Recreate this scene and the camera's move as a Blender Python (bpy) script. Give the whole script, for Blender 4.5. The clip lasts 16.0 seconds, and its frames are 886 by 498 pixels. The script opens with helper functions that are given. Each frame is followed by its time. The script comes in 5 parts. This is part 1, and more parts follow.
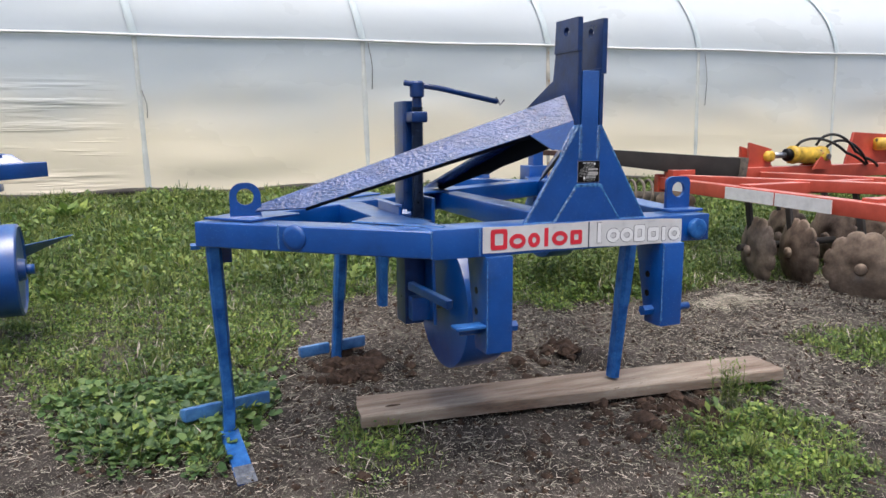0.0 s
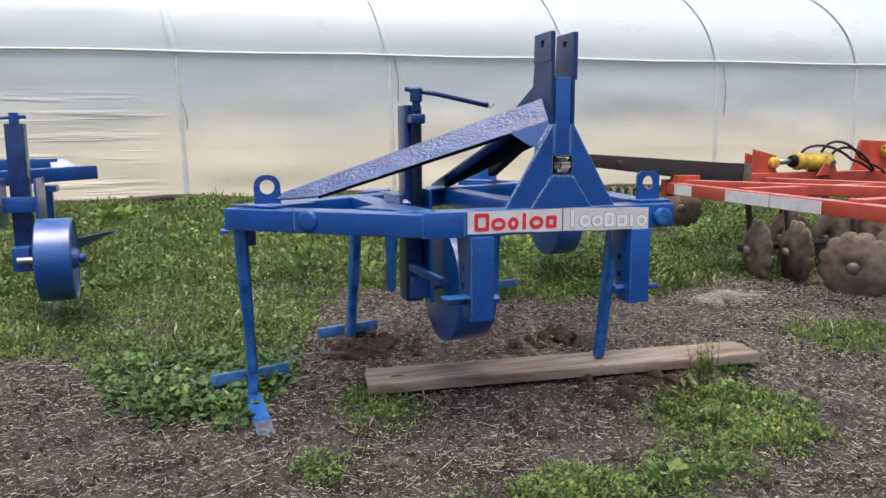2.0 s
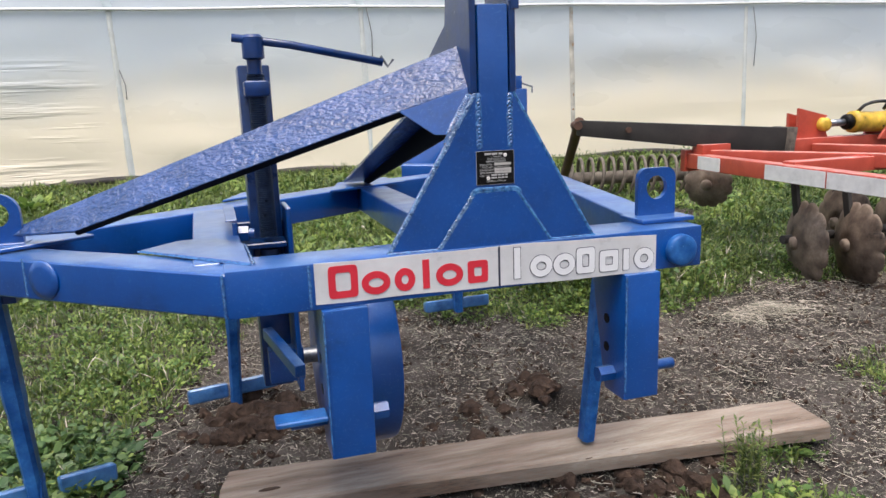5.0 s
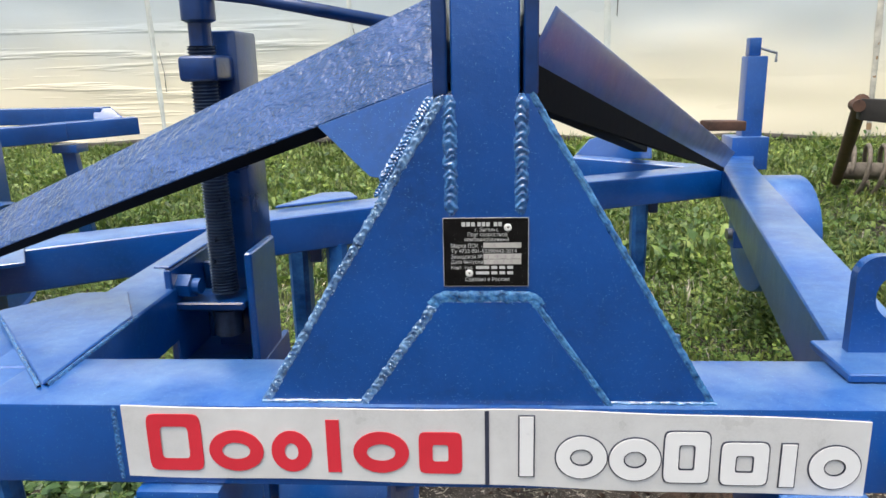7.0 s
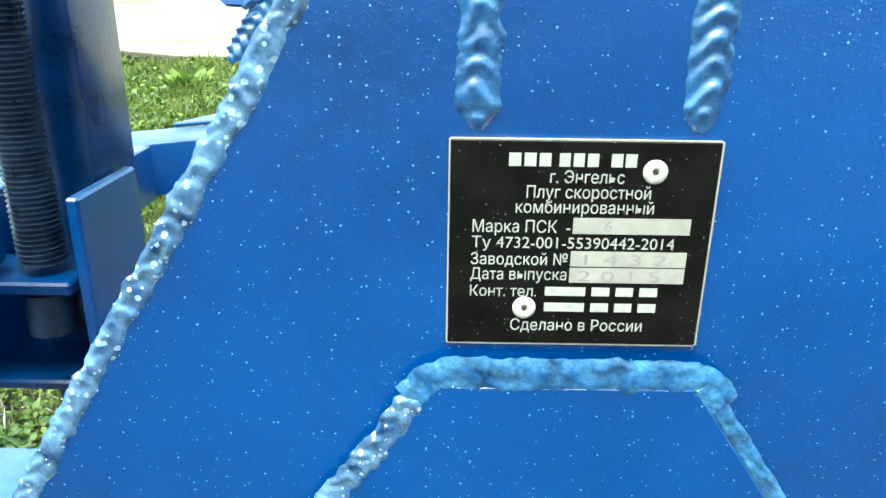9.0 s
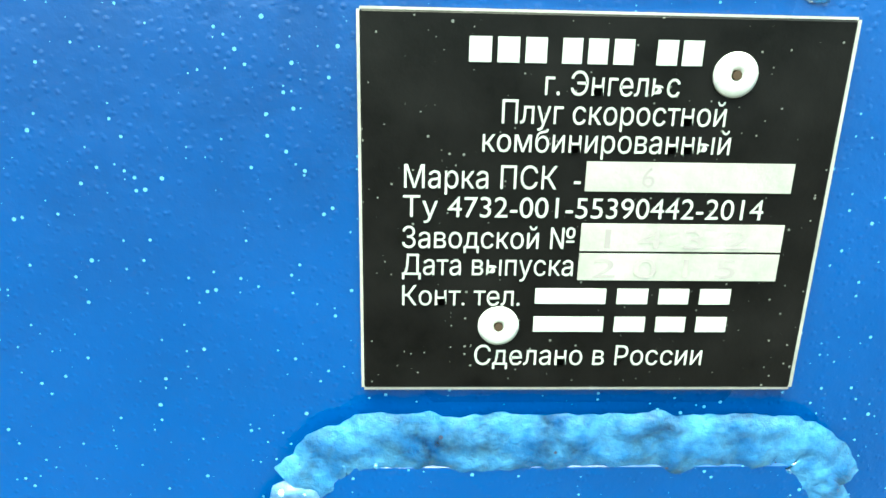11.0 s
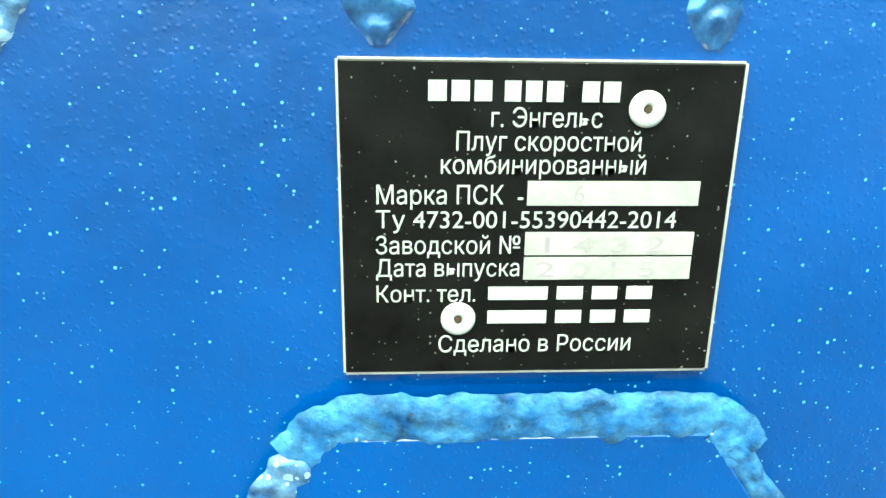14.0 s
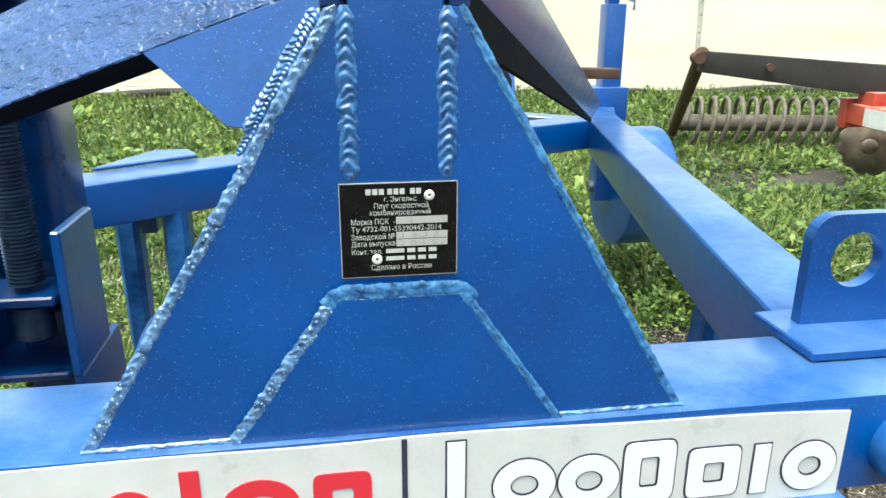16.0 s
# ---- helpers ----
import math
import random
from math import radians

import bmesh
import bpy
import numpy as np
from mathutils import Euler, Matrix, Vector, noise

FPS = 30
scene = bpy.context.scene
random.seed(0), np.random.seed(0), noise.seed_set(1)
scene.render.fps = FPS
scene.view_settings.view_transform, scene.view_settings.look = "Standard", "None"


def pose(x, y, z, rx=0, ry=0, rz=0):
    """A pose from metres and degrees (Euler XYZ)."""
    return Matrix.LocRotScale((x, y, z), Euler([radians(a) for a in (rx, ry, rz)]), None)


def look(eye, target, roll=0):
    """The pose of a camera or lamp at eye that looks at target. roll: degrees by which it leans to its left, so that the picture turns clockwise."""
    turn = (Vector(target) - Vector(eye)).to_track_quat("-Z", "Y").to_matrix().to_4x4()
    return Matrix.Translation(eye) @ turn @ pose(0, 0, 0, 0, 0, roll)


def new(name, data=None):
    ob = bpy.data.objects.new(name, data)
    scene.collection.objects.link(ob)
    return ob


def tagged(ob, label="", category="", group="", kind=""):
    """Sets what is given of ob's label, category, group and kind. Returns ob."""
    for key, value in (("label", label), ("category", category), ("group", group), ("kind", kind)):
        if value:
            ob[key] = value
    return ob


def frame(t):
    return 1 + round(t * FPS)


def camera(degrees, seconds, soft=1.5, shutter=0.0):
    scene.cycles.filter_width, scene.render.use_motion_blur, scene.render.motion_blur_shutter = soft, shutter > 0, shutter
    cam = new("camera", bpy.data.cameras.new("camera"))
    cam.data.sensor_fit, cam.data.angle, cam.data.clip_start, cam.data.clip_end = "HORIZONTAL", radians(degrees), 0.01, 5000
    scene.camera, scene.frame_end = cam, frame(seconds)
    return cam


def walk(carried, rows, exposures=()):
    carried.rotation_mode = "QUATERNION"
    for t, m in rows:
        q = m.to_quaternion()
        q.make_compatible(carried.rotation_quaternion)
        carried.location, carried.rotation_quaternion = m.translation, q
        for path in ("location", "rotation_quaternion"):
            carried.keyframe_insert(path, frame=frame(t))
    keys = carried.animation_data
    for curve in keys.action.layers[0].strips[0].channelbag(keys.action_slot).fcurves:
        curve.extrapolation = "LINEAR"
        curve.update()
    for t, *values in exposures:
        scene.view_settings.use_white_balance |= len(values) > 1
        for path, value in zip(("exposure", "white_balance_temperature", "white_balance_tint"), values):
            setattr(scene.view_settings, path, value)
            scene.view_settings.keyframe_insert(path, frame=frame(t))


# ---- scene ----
cam = camera(63.3, 16.0)
PATH = [
    (0, (-1.534, -2.301, 1.405), (-0.8, -0.471, 1.071), -0.3),
    (0.5, (-1.427, -2.569, 1.374), (-0.809, -0.705, 0.997), 1.0),
    (1, (-1.41, -2.693, 1.378), (-0.755, -0.818, 1.14), -1.0),
    (1.5, (-1.492, -2.74, 1.342), (-0.789, -0.889, 1.057), 0.5),
    (2, (-1.526, -2.773, 1.339), (-0.878, -0.904, 1.044), -0.4),
    (2.5, (-1.481, -2.76, 1.334), (-0.84, -0.887, 1.052), -0.7),
    (3, (-1.322, -2.602, 1.333), (-0.687, -0.732, 1.02), -1.1),
    (3.5, (-1.218, -2.49, 1.322), (-0.658, -0.6, 0.982), -2.9),
    (4, (-1.08, -2.143, 1.355), (-0.413, -0.288, 1.016), -1.2),
    (6.3, (-0.13, -1.018, 1.409), (0.05, 0.921, 0.953), -1.2),
    (6.5, (-0.088, -0.922, 1.415), (-0.03, 1.029, 0.979), 0.0),
    (7, (0.004, -0.756, 1.442), (-0.124, 1.179, 0.949), -1.3),
    (7.5, (-0.043, -0.62, 1.414), (-0.095, 1.305, 0.874), 1.1),
    (8, (-0.079, -0.462, 1.387), (-0.004, 1.441, 0.777), 1.7),
    (8.5, (-0.047, -0.303, 1.358), (-0.056, 1.593, 0.723), 0.7),
    (9, (-0.049, -0.216, 1.325), (-0.054, 1.666, 0.647), 0.8),
    (11.3, (-0.037, -0.093, 1.27), (0.1, 1.807, 0.662), 1.6),
    (11.5, (-0.039, -0.085, 1.267), (0.139, 1.811, 0.667), 2.2),
    (12, (-0.028, -0.0946, 1.2756), (0.114, 1.798, 0.648), 1.03),
    (12.5, (-0.032, -0.137, 1.286), (0.076, 1.775, 0.709), 0.3),
    (13, (-0.033, -0.132, 1.28), (0.096, 1.775, 0.693), 0.8),
    (13.5, (-0.035, -0.131, 1.281), (0.093, 1.778, 0.698), 1.0),
    (14, (-0.033, -0.136, 1.284), (0.082, 1.768, 0.685), 0.9),
    (14.5, (-0.034, -0.148, 1.289), (0.075, 1.747, 0.657), 1.0),
    (15, (-0.046, -0.217, 1.324), (0.07, 1.667, 0.668), 0.6),
    (15.5, (-0.069, -0.364, 1.374), (0.189, 1.522, 0.761), 1.0),
    (16, (-0.052, -0.533, 1.404), (0.242, 1.347, 0.788), 0.1),
]
EXPOSURES = [(0, 0.65, 6120, 9), (1, 0.55, 6120, 8), (2.5, 0.61, 6120, 11), (4, 0.77, 6120, 11), (6.5, 0.93, 6370, 4), (8, 1.38, 6320, -4), (9, 2.06, 6270, -21), (11.5, 2.51, 6270, -31), (14.5, 2.51, 6270, -31), (15.2, 2.31, 6270, -19), (15.6, 1.96, 6270, -14), (16, 1.51, 6170, -10)]
walk(cam, [(t, look(eye, target, roll)) for t, eye, target, roll in PATH], EXPOSURES)

# ---- world, sun, exposure ----
world = bpy.data.worlds.new("sky")
scene.world = world
world.use_nodes = True
wn = world.node_tree
sky = wn.nodes.new("ShaderNodeTexSky")
sky.sky_type = "NISHITA"
sky.sun_disc = False
sky.sun_elevation = radians(74)
sky.sun_rotation = radians(209)
sky.air_density, sky.dust_density, sky.ozone_density = 1.0, 8.0, 1.0
wn.links.new(sky.outputs[0], wn.nodes["Background"].inputs[0])
wn.nodes["Background"].inputs[1].default_value = 0.15
sun = new("sun", bpy.data.lights.new("sun", "SUN"))
sun.data.energy, sun.data.angle, sun.data.color = 0.75, radians(40), (1.0, 0.95, 0.87)
sun.matrix_world = look((-1.6, -2.6, 11), (0, 0, 0))


# ---- materials ----
def material(name, base, rough=0.5, metal=0.0, vary=0.15, scale=6.0, grain=60.0, bump=0.1, dist=0.002, tint=None,
             coat=0.0, spots=None, stretch=(1, 1, 1), per_object=0.0, per_island=0.0, top_sheen=None, thin=0.0, spec=0.5, coat_rough=0.14, wave=None, nibs=None):
    """A principled surface with variation at two scales, fine relief, optional pale spots and painted top sheen."""
    m = bpy.data.materials.new(name)
    m.use_nodes = True
    nt = m.node_tree
    N, L = nt.nodes, nt.links
    b = N["Principled BSDF"]
    co = N.new("ShaderNodeTexCoord")
    mp = N.new("ShaderNodeMapping")
    mp.inputs["Scale"].default_value = stretch
    L.new(co.outputs["Object"], mp.inputs[0])

    def tex(sc, detail=4, rgh=0.6):
        n = N.new("ShaderNodeTexNoise")
        n.inputs["Scale"].default_value, n.inputs["Detail"].default_value, n.inputs["Roughness"].default_value = sc, detail, rgh
        L.new(mp.outputs[0], n.inputs["Vector"])
        return n

    def mix(fac, a, c, kind="MIX"):
        n = N.new("ShaderNodeMix")
        n.data_type, n.blend_type = "RGBA", kind
        for sock, v in ((n.inputs[0], fac), (n.inputs[6], a), (n.inputs[7], c)):
            if hasattr(v, "is_output"):
                L.new(v, sock)
            elif isinstance(v, tuple):
                sock.default_value = (*v[:3], 1)
            else:
                sock.default_value = v
        return n.outputs[2]

    def ramp(src, lo, hi):
        n = N.new("ShaderNodeMapRange")
        n.inputs[1].default_value, n.inputs[2].default_value = lo, hi
        L.new(src, n.inputs[0])
        return n.outputs[0]

    big, fine = tex(scale), tex(grain, 5)
    dark = tuple(c * (1 - 2.2 * vary) for c in base)
    light = tuple(min(1, c * (1 + 1.2 * vary)) for c in base) if tint is None else tint
    col = mix(ramp(big.outputs[0], 0.3, 0.7), dark, light)
    col = mix(ramp(fine.outputs[0], 0.35, 0.65), col, mix(0.5, col, base), "MIX")
    if per_object or per_island:
        src = N.new("ShaderNodeObjectInfo").outputs["Random"] if per_object else N.new("ShaderNodeNewGeometry").outputs["Random Per Island"]
        hsv = N.new("ShaderNodeHueSaturation")
        L.new(col, hsv.inputs["Color"])
        amount = per_object or per_island
        mr = N.new("ShaderNodeMapRange")
        mr.inputs[3].default_value, mr.inputs[4].default_value = 1 - amount, 1 + amount
        L.new(src, mr.inputs[0])
        L.new(mr.outputs[0], hsv.inputs["Value"])
        mh = N.new("ShaderNodeMapRange")
        mh.inputs[3].default_value, mh.inputs[4].default_value = 0.5 + 0.06 * amount, 0.5 - 0.06 * amount
        L.new(src, mh.inputs[0])
        L.new(mh.outputs[0], hsv.inputs["Hue"])
        col = hsv.outputs[0]
    if spots:
        sc, size, colour = spots
        v = N.new("ShaderNodeTexVoronoi")
        v.inputs["Scale"].default_value = sc
        L.new(mp.outputs[0], v.inputs["Vector"])
        sep = N.new("ShaderNodeSeparateColor")
        L.new(v.outputs["Color"], sep.inputs[0])
        pw = N.new("ShaderNodeMath")
        pw.operation = "POWER"
        L.new(sep.outputs[0], pw.inputs[0])
        pw.inputs[1].default_value = 4.0
        mu = N.new("ShaderNodeMath")
        mu.operation = "MULTIPLY"
        L.new(pw.outputs[0], mu.inputs[0])
        mu.inputs[1].default_value = size
        lt = N.new("ShaderNodeMath")
        lt.operation = "LESS_THAN"
        L.new(v.outputs["Distance"], lt.inputs[0])
        L.new(mu.outputs[0], lt.inputs[1])
        col = mix(lt.outputs[0], col, colour)
    # Pale mix on upward faces: the sky's sheen put into colour, broken by noise.
    if top_sheen:
        colour, amount = top_sheen
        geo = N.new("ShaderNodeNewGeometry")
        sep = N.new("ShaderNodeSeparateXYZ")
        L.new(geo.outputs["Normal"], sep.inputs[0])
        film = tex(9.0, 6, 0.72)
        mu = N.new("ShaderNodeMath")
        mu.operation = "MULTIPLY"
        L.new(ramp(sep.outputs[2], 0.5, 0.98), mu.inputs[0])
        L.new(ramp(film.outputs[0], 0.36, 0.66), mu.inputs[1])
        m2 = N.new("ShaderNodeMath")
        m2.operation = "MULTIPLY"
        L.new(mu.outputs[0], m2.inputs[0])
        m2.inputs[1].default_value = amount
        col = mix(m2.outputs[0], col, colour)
    L.new(col, b.inputs["Base Color"])
    if thin:
        back = N.new("ShaderNodeBsdfTranslucent")
        L.new(col, back.inputs[0])
        both = N.new("ShaderNodeMixShader")
        both.inputs[0].default_value = thin
        L.new(b.outputs[0], both.inputs[1])
        L.new(back.outputs[0], both.inputs[2])
        L.new(both.outputs[0], N["Material Output"].inputs[0])
    rr = N.new("ShaderNodeMapRange")
    rr.inputs[3].default_value, rr.inputs[4].default_value = max(0.03, rough - 0.1), min(1, rough + 0.12)
    L.new(big.outputs[0], rr.inputs[0])
    L.new(rr.outputs[0], b.inputs["Roughness"])
    b.inputs["Metallic"].default_value = metal
    b.inputs["Specular IOR Level"].default_value = spec
    b.inputs["Coat Weight"].default_value = coat
    b.inputs["Coat Roughness"].default_value = coat_rough
    b.inputs["Coat IOR"].default_value = 1.6
    if coat:
        gl = N.new("ShaderNodeMapRange")
        gl.inputs[1].default_value, gl.inputs[2].default_value = 0.3, 0.7
        gl.inputs[3].default_value, gl.inputs[4].default_value = coat * 0.55, coat
        L.new(tex(11.0, 5, 0.65).outputs[0], gl.inputs[0])
        L.new(gl.outputs[0], b.inputs["Coat Weight"])
    bp = N.new("ShaderNodeBump")
    bp.inputs["Strength"].default_value, bp.inputs["Distance"].default_value = bump, dist
    L.new(fine.outputs[0], bp.inputs["Height"])
    L.new(bp.outputs[0], b.inputs["Normal"])
    if nibs:
        # grains of dust dried into the paint, each a small bump
        sc, strength, depth = nibs
        cell = N.new("ShaderNodeTexVoronoi")
        cell.inputs["Scale"].default_value = sc
        L.new(mp.outputs[0], cell.inputs["Vector"])
        b3 = N.new("ShaderNodeBump")
        b3.inputs["Strength"].default_value, b3.inputs["Distance"].default_value = strength, depth
        L.new(ramp(cell.outputs["Distance"], 0.34, 0.04), b3.inputs["Height"])
        L.new(bp.outputs[0], b3.inputs["Normal"])
        bp = b3
    if wave:
        # broader runs and ripples of the paint over the fine grain
        sc, strength, depth = wave
        wv = tex(sc, 3, 0.55)
        b2 = N.new("ShaderNodeBump")
        b2.inputs["Strength"].default_value, b2.inputs["Distance"].default_value = strength, depth
        L.new(wv.outputs[0], b2.inputs["Height"])
        L.new(bp.outputs[0], b2.inputs["Normal"])
        L.new(b2.outputs[0], b.inputs["Normal"])
        L.new(b2.outputs[0], b.inputs["Coat Normal"])
    return m


BLUE = (0.001, 0.062, 0.29)
# light blue painted on upward faces for the sky they mirror
TOP_SHEEN = ((0.26, 0.42, 0.62), 0.3)
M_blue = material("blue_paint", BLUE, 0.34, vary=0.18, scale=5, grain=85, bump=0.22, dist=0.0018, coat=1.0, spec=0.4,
                  spots=(560, 0.26, (0.14, 0.36, 0.6)), top_sheen=TOP_SHEEN, wave=(16, 0.25, 0.004), nibs=(480, 0.14, 0.0007), coat_rough=0.2)
# Darker than the frame's blue; also paints the shade inside the jack bracket.
M_column = material("navy_and_bracket_shade", (0.0015, 0.026, 0.125), 0.3, vary=0.3, scale=14, grain=90, bump=0.25, dist=0.002, coat=0.5, spec=0.4)
# Same blue, left without the sheen painted on upward faces.
M_tine = material("worn_blue_without_top_sheen", BLUE, 0.35, vary=0.25, scale=12, grain=85, bump=0.25, dist=0.002, tint=(0.05, 0.19, 0.5), spec=0.3, spots=(90, 0.2, (0.1, 0.2, 0.4)))
M_wing = material("pale_blue_paint", (0.03, 0.14, 0.42), 0.35, vary=0.25, scale=14, grain=90, bump=0.2, dist=0.002, tint=(0.1, 0.26, 0.55), coat=0.8)
# its purple-grey top mix paints the sky mirrored in rough paint
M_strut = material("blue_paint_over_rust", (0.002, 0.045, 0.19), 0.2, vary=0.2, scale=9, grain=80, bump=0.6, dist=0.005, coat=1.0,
                   stretch=(0.8, 1, 1.5), tint=(0.02, 0.075, 0.27), top_sheen=((0.32, 0.28, 0.38), 0.26), wave=(62, 0.8, 0.009), coat_rough=0.1)
M_weld = material("painted_weld", (0.002, 0.072, 0.32), 0.15, vary=0.3, scale=120, grain=260, bump=0.3, dist=0.0015, coat=1.0, coat_rough=0.04, spec=0.8,
                  tint=(0.07, 0.24, 0.54))
# Pale tint and spots put the ground edge's glints into its colour.
M_ground = material("ground_edge_with_glints", (0.004, 0.08, 0.33), 0.15, vary=0.4, scale=75, grain=210, bump=0.4, dist=0.0025, tint=(0.22, 0.4, 0.66), coat=1.0, coat_rough=0.05, spots=(380, 0.7, (0.36, 0.52, 0.72)))
M_worn = material("worn_blue_paint", (0.006, 0.1, 0.38), 0.2, vary=0.4, scale=90, grain=240, bump=0.5, dist=0.002, tint=(0.1, 0.3, 0.6), coat=1.0, coat_rough=0.06, spots=(230, 0.14, (0.04, 0.05, 0.1)))
M_steel = material("bare_steel", (0.3, 0.31, 0.33), 0.35, 0.9, vary=0.3, scale=40, grain=200)
M_black = material("black_plastic", (0.006, 0.0055, 0.0055), 0.4, vary=0.4, scale=60, grain=700, bump=0.15, dist=0.0004, spec=0.15, spots=(700, 0.22, (0.16, 0.16, 0.15)))
M_text = material("white_print", (0.5, 0.5, 0.49), 0.6, vary=0.12, scale=300)
M_alu = material("bare_aluminium", (0.5, 0.48, 0.455), 0.4, 0.25, vary=0.12, scale=90, grain=500, bump=0.1)
M_faint = material("faint_stamp", (0.4, 0.345, 0.36), 0.6, 0.0, vary=0.1, scale=200)
M_rivet = material("rivet_metal", (0.82, 0.81, 0.78), 0.3, 0.2, vary=0.1, scale=200)
M_sticker = material("reflective_sticker", (0.6, 0.6, 0.605), 0.3, vary=0.08, scale=10, grain=400, bump=0.05)
M_white = material("white_vinyl", (0.74, 0.74, 0.75), 0.3, vary=0.03, scale=10)
M_red_vinyl = material("red_vinyl", (0.6, 0.03, 0.05), 0.3, vary=0.06, scale=10)
M_navy = material("dark_outline_vinyl", (0.03, 0.035, 0.06), 0.4, vary=0.1, scale=20)
M_wood = material("weathered_wood", (0.25, 0.15, 0.098), 0.85, vary=0.35, scale=2.2, grain=40, bump=0.8, dist=0.005, stretch=(0.7, 6, 6), tint=(0.4, 0.36, 0.3), spots=(9, 0.12, (0.08, 0.05, 0.035)))
M_knot = material("wood_knot", (0.06, 0.035, 0.02), 0.9, vary=0.3, scale=30)
M_soil = material("soil", (0.068, 0.055, 0.046), 0.95, vary=0.42, scale=3.2, grain=110, bump=1.0, dist=0.03, tint=(0.15, 0.13, 0.115), spots=(190, 0.6, (0.26, 0.23, 0.19)), spec=0.2)
M_clod = material("clod", (0.06, 0.042, 0.031), 0.95, vary=0.45, scale=18, grain=90, bump=1.0, dist=0.012, spec=0.2, tint=(0.11, 0.07, 0.05))
M_straw = material("straw", (0.36, 0.335, 0.265), 0.8, vary=0.3, scale=30, per_island=0.7)
M_grass = material("grass_leaves", (0.105, 0.175, 0.038), 0.5, vary=0.3, scale=1.6, grain=20, bump=0.05, tint=(0.25, 0.3, 0.085), per_island=0.5, thin=0.35)
M_weed = material("weed_leaves", (0.1, 0.19, 0.038), 0.45, vary=0.3, scale=1.4, grain=20, bump=0.05, tint=(0.23, 0.34, 0.075), per_island=0.6, thin=0.35)
M_mallow = material("mallow_leaves", (0.07, 0.15, 0.045), 0.5, vary=0.3, scale=2.0, grain=25, bump=0.05, tint=(0.16, 0.26, 0.08), per_island=0.5, thin=0.3)
# the pinkish top mix paints the brighter light on upward faces
M_red = material("red_paint", (0.5, 0.065, 0.035), 0.4, vary=0.2, scale=4, grain=60, bump=0.2, tint=(0.58, 0.1, 0.06), top_sheen=((0.7, 0.45, 0.4), 0.75), coat=0.3)
M_refl = material("white_marking_tape", (0.72, 0.7, 0.68), 0.4, vary=0.1, scale=12)
M_rust = material("rusty_disc_steel", (0.13, 0.085, 0.06), 0.6, 0.2, vary=0.4, scale=7, grain=60, bump=0.4, tint=(0.32, 0.25, 0.19))
M_brown = material("rusty_post_steel", (0.085, 0.042, 0.027), 0.8, vary=0.3, scale=10, grain=80, bump=0.4)
M_dark = material("dark_weathered_beam", (0.022, 0.019, 0.017), 0.75, vary=0.35, scale=6, grain=50, bump=0.4)
# Near-black in place of the blue: shade on the stays put into colour.
M_shade = material("near_black_shade", (0.004, 0.0045, 0.006), 0.8, vary=0.3, scale=8, grain=60, bump=0.3, spec=0.1)
M_yellow = material("yellow_paint", (0.62, 0.4, 0.04), 0.45, vary=0.25, scale=14, grain=60, spots=(16, 0.3, (0.05, 0.04, 0.02)))
M_rubber = material("black_rubber", (0.012, 0.012, 0.012), 0.5, vary=0.2, scale=30)
M_coil = material("dusty_coil_steel", (0.15, 0.125, 0.1), 0.7, 0.2, vary=0.3, scale=20)
M_batten = material("white_batten", (0.68, 0.69, 0.69), 0.5, vary=0.05, scale=5)
# Greyer than the film: the hoops' shade through it, painted on strips.
M_pole = material("hoop_shade_grey", (0.64, 0.66, 0.63), 0.5, vary=0.1, scale=6)
M_roof_hoop = material("roof_hoop_shade", (0.6, 0.68, 0.7), 0.4, vary=0.05, scale=3)
M_dirty_pole = material("dirty_hoop", (0.56, 0.53, 0.46), 0.6, vary=0.3, scale=5, grain=14, tint=(0.7, 0.66, 0.58), spots=(11, 0.5, (0.3, 0.2, 0.11)))


